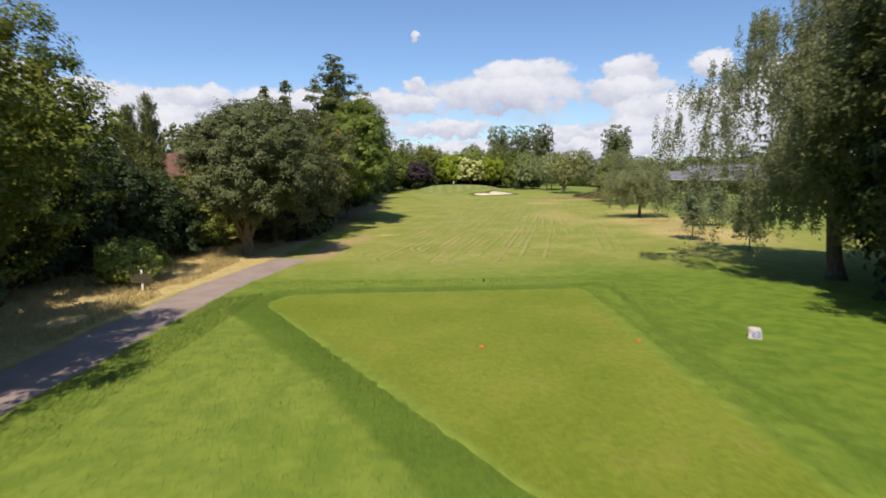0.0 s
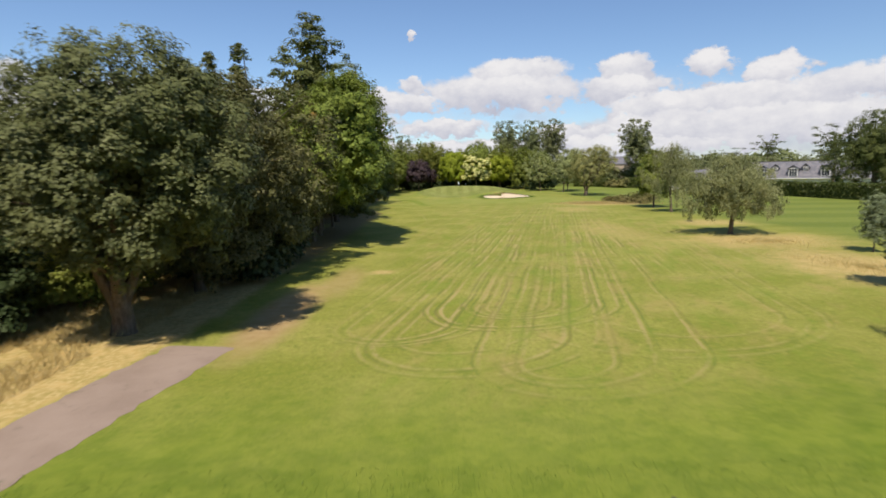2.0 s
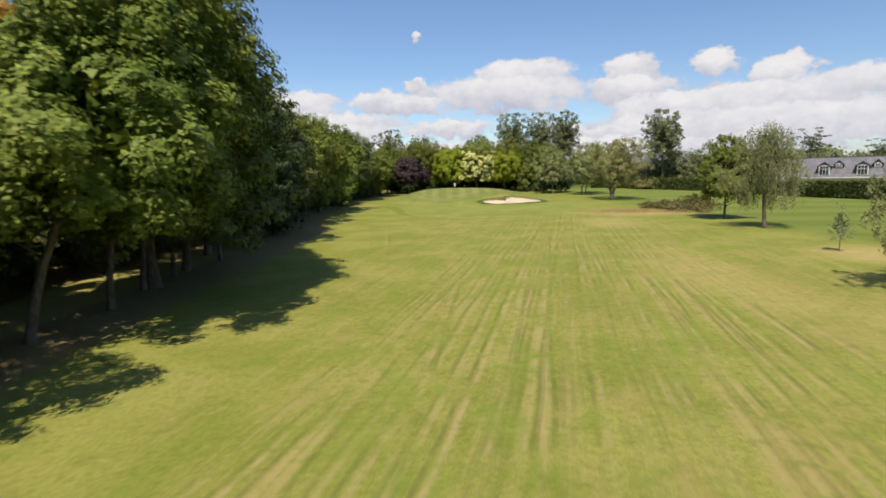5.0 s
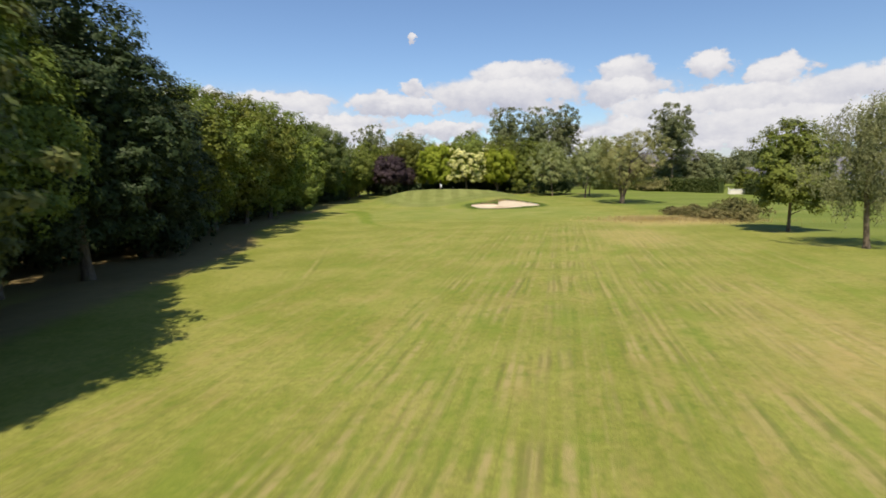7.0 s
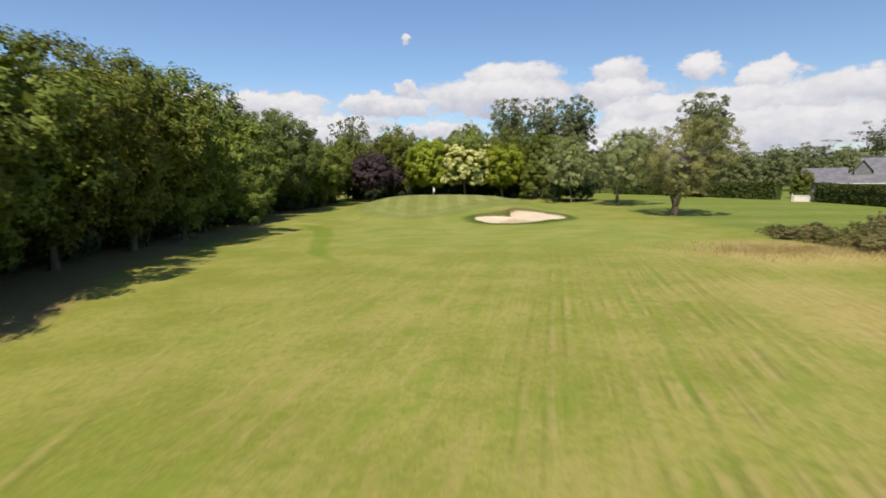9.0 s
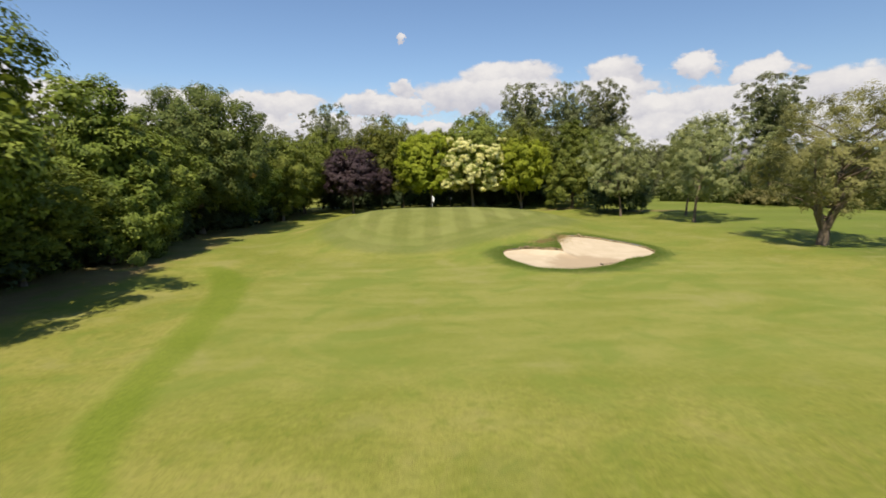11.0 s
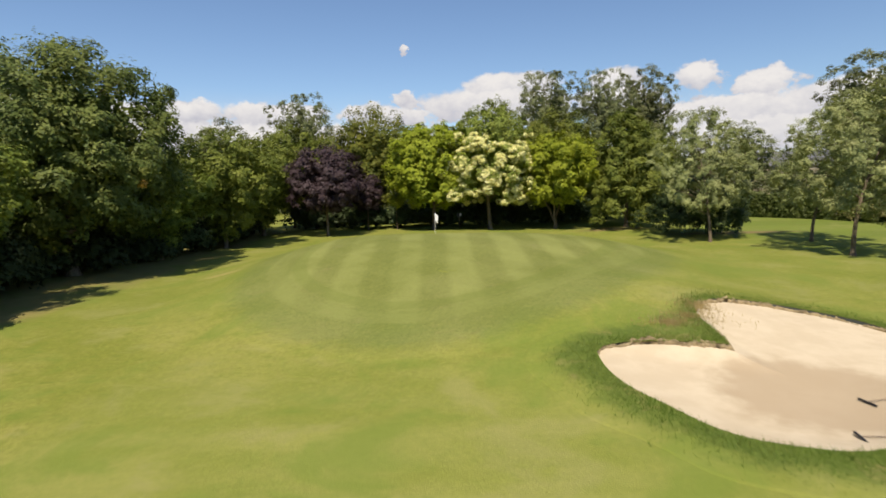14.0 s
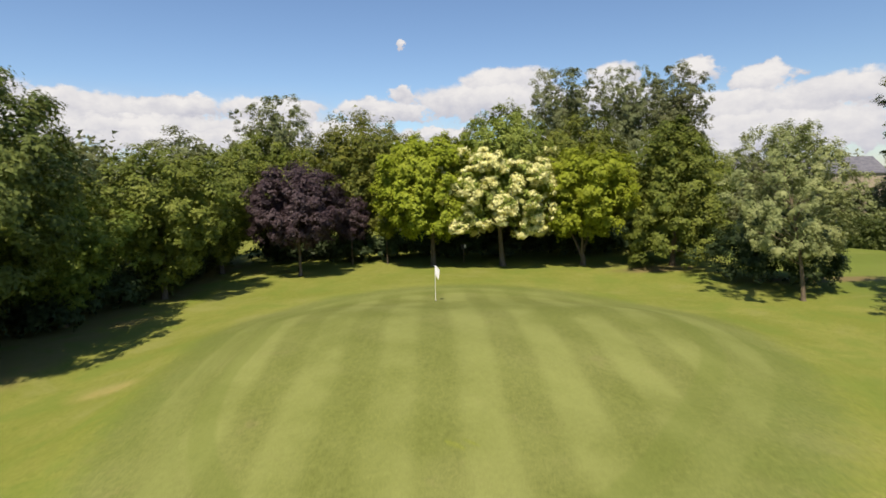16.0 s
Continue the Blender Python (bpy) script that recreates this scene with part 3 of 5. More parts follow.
def sand_height(x, y):
    a = np.arctan2(y - BUNKER[1], x - BUNKER[0])
    k = np.hypot(x - BUNKER[0], y - BUNKER[1]) / bunker_radius(a)
    back = 0.5 + 0.5 * np.sin(a)
    return height(x, y) - 0.10 - 0.32 * (1 - np.clip(k, 0, 1) ** 2.2) + (0.10 - 0.14 * back) * smooth(k, 0.75, 1.0)


def mesh_of(name, verts, faces, mat, smooth_shade=True):
    me = bpy.data.meshes.new(name)
    me.from_pydata([tuple(v) for v in verts], [], faces)
    me.materials.append(mat)
    if smooth_shade:
        me.polygons.foreach_set("use_smooth", np.ones(len(me.polygons), bool))
    me.update()
    return me


def lines(*runs):
    out = []
    for a, b, s in runs:
        out += list(np.arange(a, b - 1e-6, s))
    return np.array(out + [runs[-1][1]])


HX, HY = (2.0, 23.0), (127.0, 150.0)


def build_ground_sheet():
    xs = lines((-2600, -600, 250), (-600, -150, 50), (-150, -40, 10), (-40, -14, 2), (-14, 2, 0.5), (2, 23, 0.5), (23, 34, 1), (34, 60, 2), (60, 150, 10), (150, 600, 50), (600, 2600, 250))
    ys = lines((-1500, -100, 200), (-100, -20, 10), (-20, 0, 2), (0, 32, 0.5), (32, 127, 1), (127, 150, 0.5), (150, 192, 1), (192, 240, 4), (240, 600, 30), (600, 3600, 250))
    X, Y = np.meshgrid(xs, ys)
    Z = height(X, Y)
    verts = list(zip(X.ravel(), Y.ravel(), Z.ravel()))
    n = len(xs)
    faces = []
    for j in range(len(ys) - 1):
        for i in range(n - 1):
            if HX[0] - 1e-6 <= xs[i] < HX[1] - 1e-6 and HY[0] - 1e-6 <= ys[j] < HY[1] - 1e-6:
                continue
            faces.append((j * n + i, j * n + i + 1, (j + 1) * n + i + 1, (j + 1) * n + i))
    # the turf round the bunker, from the sand's edge out to the square left free
    corners = [math.atan2(cy - BUNKER[1], cx - BUNKER[0]) for cx in HX for cy in HY]
    ang = np.array(sorted(list(np.linspace(-math.pi, math.pi, 240, endpoint=False)) + corners))
    ca, sa = np.cos(ang), np.sin(ang)
    with np.errstate(divide="ignore"):
        reach = np.minimum(np.where(ca > 0, (HX[1] - BUNKER[0]) / ca, np.where(ca < 0, (HX[0] - BUNKER[0]) / ca, 1e9)), np.where(sa > 0, (HY[1] - BUNKER[1]) / sa, np.where(sa < 0, (HY[0] - BUNKER[1]) / sa, 1e9)))
    r0 = bunker_radius(ang)
    steps = [0, 0.015, 0.04, 0.08, 0.14, 0.22, 0.32, 0.44, 0.58, 0.72, 0.86, 1.0]
    base = len(verts)
    m = len(ang)
    for s in steps:
        r = r0 + (reach - r0) * s
        x, y = BUNKER[0] + r * ca, BUNKER[1] + r * sa
        z = height(x, y)
        verts += list(zip(x, y, z))
    for k in range(len(steps) - 1):
        for i in range(m):
            a, b = base + k * m + i, base + k * m + (i + 1) % m
            faces.append((a, a + m, b + m, b))
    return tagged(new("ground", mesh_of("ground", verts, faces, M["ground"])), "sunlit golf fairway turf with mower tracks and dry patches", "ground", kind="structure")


ground = build_ground_sheet()


def with_inner(me, inner):
    """Notes at each vertex how far it lies inside the edge of its patch."""
    at = me.attributes.new("inner", "FLOAT", "POINT")
    at.data.foreach_set("value", np.asarray(inner, np.float32))
    return me


def patch(name, radius, centre, lift, mat, label, category, rings=14, n=160, hole=None, zfn=height, sunk=True):
    """A sheet laid on the turf inside an outline given by its radius at each bearing; hole: the radius of an opening in it."""
    ang = np.linspace(-math.pi, math.pi, n, endpoint=False)
    r = radius(ang)
    r0 = hole(ang) if hole else 0.02 * r
    verts, faces, inner = [], [], []
    for k in 1 - (1 - np.linspace(0, 1, rings)) ** 1.15:
        x, y = centre[0] + (r0 + k * (r - r0)) * np.cos(ang), centre[1] + (r0 + k * (r - r0)) * np.sin(ang)
        verts += list(zip(x, y, zfn(x, y) + (lift if k < 1 or not sunk else -0.004)))
        inner += list((1 - k) * (r - r0))
    for j in range(rings - 1):
        for i in range(n):
            a, b = j * n + i, j * n + (i + 1) % n
            faces.append((a, a + n, b + n, b))
    if not hole:
        faces.append(tuple(range(n)))
    return tagged(new(name, with_inner(mesh_of(name, verts, faces, mat), inner)), label, category, kind="structure")


TEE = [(5.9, 23.9), (-6.3, 23.5), (-7.0, 21.9), (1.3, 8.2), (6.0, 0.5)]


def polygon(corners, centre, grow=0.0, soft=0.04):
    """Radius of a convex outline at each bearing, grown outwards, its corners a little rounded."""
    def once(a):
        r = np.full(a.shape, 1e9)
        for (ax, ay), (bx, by) in zip(corners, corners[1:] + corners[:1]):
            n = np.array((by - ay, ax - bx))
            n = n / np.linalg.norm(n)
            off = (ax - centre[0]) * n[0] + (ay - centre[1]) * n[1]
            if off < 0:
                n, off = -n, -off
            c = n[0] * np.cos(a) + n[1] * np.sin(a)
            r = np.minimum(r, np.where(c > 1e-6, (off + grow) / np.maximum(c, 1e-6), 1e9))
        return r
    return lambda a: sum(once(a + k * soft) for k in (-1, -0.5, 0, 0.5, 1)) / 5 + 0.03 * np.sin(a * 37) + 0.03 * np.sin(a * 61)


patch("tee_collar", polygon(TEE, (1.5, 16.0), 1.7), (1.5, 16.0), 0.010, M["collar"], "darker longer grass collar round the tee", "grass", 60, 400)
patch("tee_box", polygon(TEE, (1.5, 16.0)), (1.5, 16.0), 0.022, M["tee"], "closely mown yellowish green tee turf", "tee box", 60, 400)
patch("green_fringe", lambda a: green_radius(a) + 2.6 + 0.3 * np.sin(a * 3), GREEN, 0.008, M["fringe"], "short fringe turf round the putting green", "grass", 30)
patch("putting_green", green_radius, GREEN, 0.015, M["green"], "striped closely mown putting green on a low mound", "putting green", 30)
patch("bunker_collar", lambda a: bunker_radius(a) * 0.6 + 3.9 + 0.25 * np.sin(a * 3) + 0.1 * np.sin(a * 13), BUNKER, 0.018, M["lip"], "rough darker turf collar round the bunker", "grass", 24, 240, hole=bunker_radius)
patch("bunker_sand", lambda a: bunker_radius(a) + 0.05, BUNKER, 0.0, M["sand"], "pale sand of a kidney-shaped bunker with a darker damp middle", "bunker", 24, 240, zfn=sand_height, sunk=False)


def build_lip():
    """The cut edge of turf above the sand: a thin uneven line of crumbled earth."""
    rng = np.random.default_rng(5)
    n = 720
    ang = np.linspace(-math.pi, math.pi, n, endpoint=False)
    verts, faces = [], []
    back = smooth(np.sin(ang + 0.25), -0.35, 0.3)
    rough = rng.normal(0, 1, n)
    rough = rough + 1.6 * np.interp(np.arange(n), np.arange(0, n + 8, 8), rng.normal(0, 1, n // 8 + 1))
    for dr, top in ((0.10, 0.012), (-0.02, 0.02), (-0.05, -0.03), (0.02, -0.25)):
        r = bunker_radius(ang) + dr + (rough * 0.032 if dr < 0.05 else 0)
        x, y = BUNKER[0] + r * np.cos(ang), BUNKER[1] + r * np.sin(ang)
        verts += list(zip(x, y, height(x, y) + top - 0.12 * (1 - back) + (rough * 0.03 - 0.03) * back))
    for j in range(3):
        for i in range(n):
            a, b = j * n + i, j * n + (i + 1) % n
            faces.append((a, b, b + n, a + n))
    return tagged(new("bunker_edge", mesh_of("bunker_edge", verts, faces, M["soil"])), "crumbling earth edge round the bunker sand", "edge", kind="structure")


build_lip()


def strip(name, pts, widths, lift, mat, label, category, n=60, ragged=0.0, thick=0.0, seed=1):
    """A band along a smooth line on the turf."""
    rng = np.random.default_rng(seed)
    pts = np.array(pts, float)
    s = np.linspace(0, len(pts) - 1, n)
    i = np.arange(len(pts))
    k = np.minimum(s.astype(int), len(pts) - 2)
    f = (s - k)[:, None]
    q = [pts[np.clip(k + d, 0, len(pts) - 1)] for d in (-1, 0, 1, 2)]
    c = 0.5 * (2 * q[1] + (q[2] - q[0]) * f + (2 * q[0] - 5 * q[1] + 4 * q[2] - q[3]) * f ** 2 + (3 * q[1] - q[0] - 3 * q[2] + q[3]) * f ** 3)
    w = np.interp(s, i, widths)
    t = np.gradient(c, axis=0)
    t /= np.linalg.norm(t, axis=1)[:, None]
    nor = np.stack([-t[:, 1], t[:, 0]], 1)
    verts, faces, inner = [], [], []
    m = 9
    for k in range(n):
        for q in np.linspace(-1, 1, m):
            e = (1 if abs(q) == 1 else 0) * ragged * rng.normal()
            p = c[k] + nor[k] * (q * w[k] / 2 + e)
            verts.append((p[0], p[1], float(height(p[0], p[1])) + lift - (thick if abs(q) == 1 else 0)))
            inner.append(min((1 - abs(q)) * w[k] / 2, 0.35 * min(k, n - 1 - k)))
    for k in range(n - 1):
        for q in range(m - 1):
            a = k * m + q
            faces.append((a, a + m, a + m + 1, a + 1))
    return tagged(new(name, with_inner(mesh_of(name, verts, faces, mat), inner)), label, category, kind="structure")


strip("path", [(-10.6, -12), (-10.8, 4), (-10.8, 16), (-10.5, 26), (-9.3, 35.4)], [2.3, 2.3, 2.3, 2.3, 2.2], 0.03, M["tarmac"], "worn pinkish grey tarmac path beside the tee", "path", 120, 0.05, 0.025)
strip("grass_band", [(-1.9, 110.5), (-4.2, 115.5), (-5.2, 122), (-6.2, 128.5), (-7.9, 134), (-10.8, 138.8)], [1.3, 2.2, 2.4, 2.7, 2.8, 2.2], 0.014, M["band"], "curving band of longer darker grass", "grass", 50, 0.0, 0.05)


# ---------------------------------------------------------------- plants
def tube(verts, faces, pts, radii, n=7):
    """Adds a tapering round limb along pts."""
    pts = [Vector(p) for p in pts]
    base = len(verts)
    for k, (p, r) in enumerate(zip(pts, radii)):
        t = (pts[min(k + 1, len(pts) - 1)] - pts[max(k - 1, 0)]).normalized()
        u = t.orthogonal().normalized()
        u = (Vector((1, 0, 0)) - t * t.x).normalized() if abs(t.x) < 0.9 else u
        v = t.cross(u)
        for i in range(n):
            a = 2 * math.pi * i / n
            verts.append(p + (u * math.cos(a) + v * math.sin(a)) * r)
    for k in range(len(pts) - 1):
        for i in range(n):
            a, b = base + k * n + i, base + k * n + (i + 1) % n
            faces.append((a, b, b + n, a + n))


def unit(v):
    return v / np.maximum(np.linalg.norm(v, axis=1)[:, None], 1e-9)


def leaf_mesh(name, at, normal, size, mat, rng, along=None, wide=0.7):
    """One small pointed leaf at each place."""
    n = len(at)
    r = rng.normal(size=(n, 3)) if along is None else along + rng.normal(size=(n, 3)) * 0.35
    t = unit(r - normal * np.sum(r * normal, 1)[:, None])
    b = np.cross(normal, t)
    s = (size * rng.uniform(0.65, 1.35, n))[:, None]
    v = np.empty((n, 3, 3))
    skew = rng.uniform(-0.2, 0.2, n)[:, None]
    v[:, 0], v[:, 1], v[:, 2] = at - t * s * 0.45 + b * s * wide * 0.55, at - t * s * (0.45 + skew) - b * s * wide * 0.55, at + t * s * 0.6
    me = bpy.data.meshes.new(name)
    me.vertices.add(n * 3)
    me.vertices.foreach_set("co", v.astype(np.float32).ravel())
    me.loops.add(n * 3)
    me.loops.foreach_set("vertex_index", np.arange(n * 3, dtype=np.int32))
    me.polygons.add(n)
    me.polygons.foreach_set("loop_start", np.arange(0, n * 3, 3, dtype=np.int32))
    me.materials.append(mat)
    me.update(calc_edges=True)
    return me


PROFILE = {
    "round": lambda f: np.sqrt(np.clip(1 - (2 * f - 1) ** 2, 0, 1)) ** 0.8,
    "dome": lambda f: np.clip(1 - f ** 2.6, 0, 1) ** 0.6 * (0.75 + 0.25 * np.minimum(f * 4, 1)),
    "pyramid": lambda f: np.clip(1 - f, 0, 1) ** 0.55 * (0.7 + 0.3 * np.minimum(f * 5, 1)) + 0.03,
    "cone": lambda f: np.clip(1 - f, 0, 1) ** 0.85 * (0.8 + 0.2 * np.minimum(f * 6, 1)) + 0.03,
    "column": lambda f: np.clip(1 - f ** 3, 0, 1) ** 0.7 * np.minimum(0.55 + f * 1.5, 1),
    "heavy": lambda f: np.sin(np.pi * np.clip(f, 0.001, 0.999) ** 1.45) ** 0.6,
    "flat": lambda f: 0.45 + 0.55 * np.sin(f * 2.6),
}


def clumps_in(rng, z0, z1, R, profile, count, lobes, squeeze):
    """Centres of boughs: evenly over the crown's surface, some within."""
    prof = PROFILE[profile]
    grid = np.linspace(0.0, 1.0, 400)
    w = np.cumsum(prof(grid) + 0.12)
    u = (np.arange(count) + rng.uniform(0, 1, count)) / count
    f = np.interp(u * w[-1], w, grid)
    if profile == "flat":
        f = np.round(f * 4) / 4 + rng.normal(0, 0.012, count)
    a = (np.arange(count) * 2.399963 + rng.normal(0, 0.25, count)) % (2 * math.pi)
    k = np.where(rng.uniform(0, 1, count) < 0.78, rng.uniform(0.8, 1.06, count), rng.uniform(0.15, 0.8, count))
    ph = rng.uniform(0, 6.28, 4)
    wob = 1 + lobes * (0.4 * np.sin(2 * a + ph[0]) + 0.4 * np.sin(3 * a + ph[1] + f * 4) + 0.3 * np.sin(5 * a + ph[2] - f * 7))
    r = R * prof(f) * k * wob
    z = z0 + f * (z1 - z0) + rng.normal(0, 0.02 * (z1 - z0), count)
    return np.stack([r * np.cos(a) * squeeze[0], r * np.sin(a) * squeeze[1], z], 1)


def plant(name, label, category, species, h, R, z0, profile="dome", clumps=90, leaves=110, leaf=0.3, clump=0.85, flat=0.75, lobes=0.3, droop=0.0,
          weep=0.0, trunk=0.22, bark="bark", lean=(0, 0), fork=0, squeeze=(1, 1), seed=1, limbs=12, bare=0, group="", extra=None, inside=True):
    """A tree or bush at the origin: an Empty with a trunk (and limbs) and a crown of single leaves."""
    rng = np.random.default_rng(seed)
    top = tagged(new(name), label, category, group)
    if leaf < 0.4:
        leaves, leaf = int(leaves * 1.9), leaf * 0.78
    if not weep:
        flat = flat if profile in ("flat", "cone", "pyramid") else max(flat, 0.92)
        clumps, leaves, clump, leaf = int(clumps * 2.7), int(leaves / 2.5), clump * 0.72, leaf * 1.02
    c = clumps_in(rng, z0 + clump * 0.4, h - clump * 0.5, R - clump * 0.55, profile, clumps, lobes, squeeze)
    rad = np.hypot(c[:, 0], c[:, 1])
    c[:, 2] -= droop * rad
    c[:, 2] = np.maximum(c[:, 2], clump * flat * 0.5)
    up = (c[:, 2] / h)[:, None]
    c[:, :2] += np.array(lean) * up
    if trunk:
        V, F = [], []
        lx, ly = lean
        bend = rng.normal(0, 0.04 * h, 2)
        hh = h * (0.93 if profile in ("cone", "column") else 0.72)
        spine = lambda f: Vector((lx * f ** 1.8 + bend[0] * math.sin(f * 2.4) * 0.4, ly * f ** 1.8 + bend[1] * math.sin(f * 2.4) * 0.4, hh * f))
        if not fork:
            fs = [0, 0.02, 0.06, 0.14, 0.26, 0.4, 0.55, 0.7, 0.85, 1]
            tube(V, F, [spine(f) - Vector((0, 0, 0.12 if f == 0 else 0)) for f in fs], [trunk * (1.45 if f == 0 else 1.18 if f < 0.05 else (1 - 0.85 * f)) for f in fs], 9)
        else:
            f0 = 1.1 / hh
            tube(V, F, [Vector((0, 0, -0.12)), Vector((0, 0, 0.15)), Vector((0.03, 0, 0.6)), spine(f0)], [trunk * 1.5, trunk * 1.15, trunk, trunk * 0.95], 9)
        stem = new("trunk", mesh_of("trunk", V, F, M[bark]))
        stem.parent = top

        def bough_part(name, pts, radii, n, of, mat, note=""):
            V2, F2 = [], []
            tube(V2, F2, pts, radii, n)
            ob = new(name, mesh_of(name, V2, F2, M[mat]))
            ob.parent = of
            if note:
                ob["label"] = note
        for q in range(fork):
            a = 2 * math.pi * q / fork + 0.4
            out = Vector((math.cos(a), math.sin(a), 0)) * R * 0.5
            bough_part("stem", [spine(f0) - Vector((0, 0, 0.25)), spine(f0) + out * 0.25 + Vector((0, 0, hh * 0.14)), spine(0.55) + out * 0.6, spine(0.9) + out], [trunk * 0.7, trunk * 0.5, trunk * 0.3, trunk * 0.06], 7, stem, bark)
        for q in rng.permutation(len(c))[:limbs]:
            e = Vector(c[q])
            f = min(0.95, max(0.15, (e.z - 0.35 * math.hypot(e.x - lx * 0.5, e.y - ly * 0.5)) / hh))
            s = spine(f)
            mid = s.lerp(e, 0.5) + Vector((0, 0, 0.08 * (e - s).length))
            bough_part("branch", [s, mid, e], [trunk * 0.34 * (1.1 - f * 0.7), trunk * 0.2 * (1.1 - f * 0.7), trunk * 0.05], 5, stem, bark)
        for q in range(bare):
            a, f = rng.uniform(0, 6.28), rng.uniform(0.6, 0.95)
            s = spine(f)
            e = s + Vector((math.cos(a) * R * 0.75, math.sin(a) * R * 0.75, h * rng.uniform(0.15, 0.3)))
            bough_part("bare_branch", [s, s.lerp(e, 0.5) + Vector((0, 0, 0.2)), e], [trunk * 0.25, trunk * 0.16, trunk * 0.04], 5, stem, "bark_birch" if species == "silver" else bark, "leafless pale branch")
    total = len(c) * leaves
    ci = np.repeat(np.arange(len(c)), leaves)
    if not weep:
        # boughs carry tufts, tufts carry leaves
        tufts = 13
        bi = np.repeat(np.arange(len(c)), tufts)
        d = unit(rng.normal(size=(len(bi), 3)) + 0.7 * unit(c * np.array([1, 1, 0.2]) + 1e-6)[bi])
        d[:, 2] = np.where((d[:, 2] < -0.1) & (rng.uniform(0, 1, len(bi)) < 0.5), -d[:, 2], d[:, 2])
        bough = (clump * rng.uniform(0.7, 1.25, len(c)))[bi][:, None]
        tc = c[bi] + d * bough * rng.uniform(0.5, 1.05, len(bi))[:, None] * np.array([1, 1, flat])
        ti = rng.integers(0, len(bi), total)
        e = unit(rng.normal(size=(total, 3)))
        e[:, 2] = np.where((e[:, 2] < 0) & (rng.uniform(0, 1, total) < 0.5), -e[:, 2], e[:, 2])
        at = tc[ti] + e * bough[ti] * 0.42 * (0.35 + 0.65 * rng.uniform(0, 1, total) ** 0.6)[:, None] * np.array([1, 1, 0.9])
    along = None
    if weep:
        s = rng.uniform(0, 1, total) ** 0.8
        strands = 7
        sid = rng.integers(0, strands, total) + ci * strands
        so = rng.normal(0, 0.45, (len(c) * strands, 3)) * np.array([1, 1, 0.4])
        sl = weep * rng.uniform(0.4, 1.2, len(c) * strands)
        out = unit(c * np.array([1, 1, 0]) + 1e-6)
        at = c[ci] + so[sid] * clump + out[ci] * (0.07 * s * sl[sid])[:, None] + rng.normal(0, 0.09, (total, 3))
        at[:, 2] -= s * sl[sid]
        at[:, 2] = np.maximum(at[:, 2], 0.25 + rng.uniform(0, 0.8, total))
        along = np.tile(np.array([0, 0, -1.0]), (total, 1))
        nor = unit(rng.normal(size=(total, 3)) * np.array([1, 1, 0.5]) + out[ci] * 0.5)
    else:
        outward = unit((at - np.array([lean[0] * 0.5, lean[1] * 0.5, (z0 + h) * 0.45])) * np.array([1, 1, 0.7]))
        nor = unit(0.5 * d[ti] + 0.4 * e + 0.4 * outward + np.array([0, 0, 0.4]) + 0.26 * rng.normal(size=(total, 3)))
    if inside:
        # large shaded leaves within the crown
        m = int(total * (0.07 if weep else 0.14))
        ip = rng.integers(0, len(c), m)
        axis = np.array([lean[0] * 0.5, lean[1] * 0.5, (z0 + h) * 0.5])
        q = axis + (c[ip] - axis) * rng.uniform(0.25, 0.8, m)[:, None] + rng.normal(0, clump * 0.3, (m, 3))
    at[:, 2] = np.maximum(at[:, 2], 0.03)
    sizes = np.full(total, leaf)
    if inside:
        at, nor, sizes = np.concatenate([at, q]), np.concatenate([nor, unit(rng.normal(size=(m, 3)))]), np.concatenate([sizes, np.full(m, leaf * 2.1)])
        along = None if along is None else np.concatenate([along, np.tile(np.array([0, 0, -1.0]), (m, 1))])
    crown = new("crown" if trunk else "foliage", leaf_mesh("crown", at, nor, sizes, M["leaf_" + species], rng, along, 0.5 if weep else 0.7))
    crown.parent = top
    if extra:
        # flower heads or variegated sprays on the outer clumps
        key, share, reach, xl = extra
        axis = np.array([0, 0, z0 + (h - z0) * 0.4])
        outer = np.linalg.norm((c - axis) * np.array([1, 1, 0.8]), axis=1)
        low = np.argsort(c[:, 2])[: int(len(c) * share)]
        pick = low[outer[low] > np.median(outer[low]) * 0.85]
        heads = np.repeat(pick, 7)
        tip = c[heads] + unit(rng.normal(size=(len(heads), 3)) + 0.9 * unit(c[heads] - axis)) * clump * 0.85
        ti = np.repeat(np.arange(len(heads)), reach)
        d = unit(rng.normal(size=(len(ti), 3)) + 0.5 * unit(tip - axis)[ti] + np.array([0, 0, 0.2]))
        at = tip[ti] + d * (0.40 * rng.uniform(0.6, 1.3, len(heads)))[ti][:, None] * rng.uniform(0.5, 1, len(ti))[:, None] * np.array([1, 1, 0.75])
        nor = unit(d + np.array([0, 0, 0.3]) + 0.3 * rng.normal(size=(len(ti), 3)))
        ob = new("blossom", leaf_mesh("blossom", at, nor, xl, M["leaf_" + key], rng))
        ob.parent = top
        ob["label"] = "cream white blossom"
    return top


def place(ob, x, y, rot=0.0, scale=1.0, sink=0.04):
    ob.matrix_basis = Matrix.LocRotScale((x, y, float(height(x, y)) - sink), Euler((0, 0, radians(rot))), (scale, scale, scale))
    return ob


def again(ob, x, y, rot=0.0, sx=1.0, sz=None, sink=0.04):
    """A copy of a plant, turned and scaled."""
    me = copy_thing(ob, Matrix.Identity(4))
    me.matrix_basis = Matrix.LocRotScale((x, y, float(height(x, y)) - sink), Euler((0, 0, radians(rot))), (sx, sx, sz or sx))
    return me


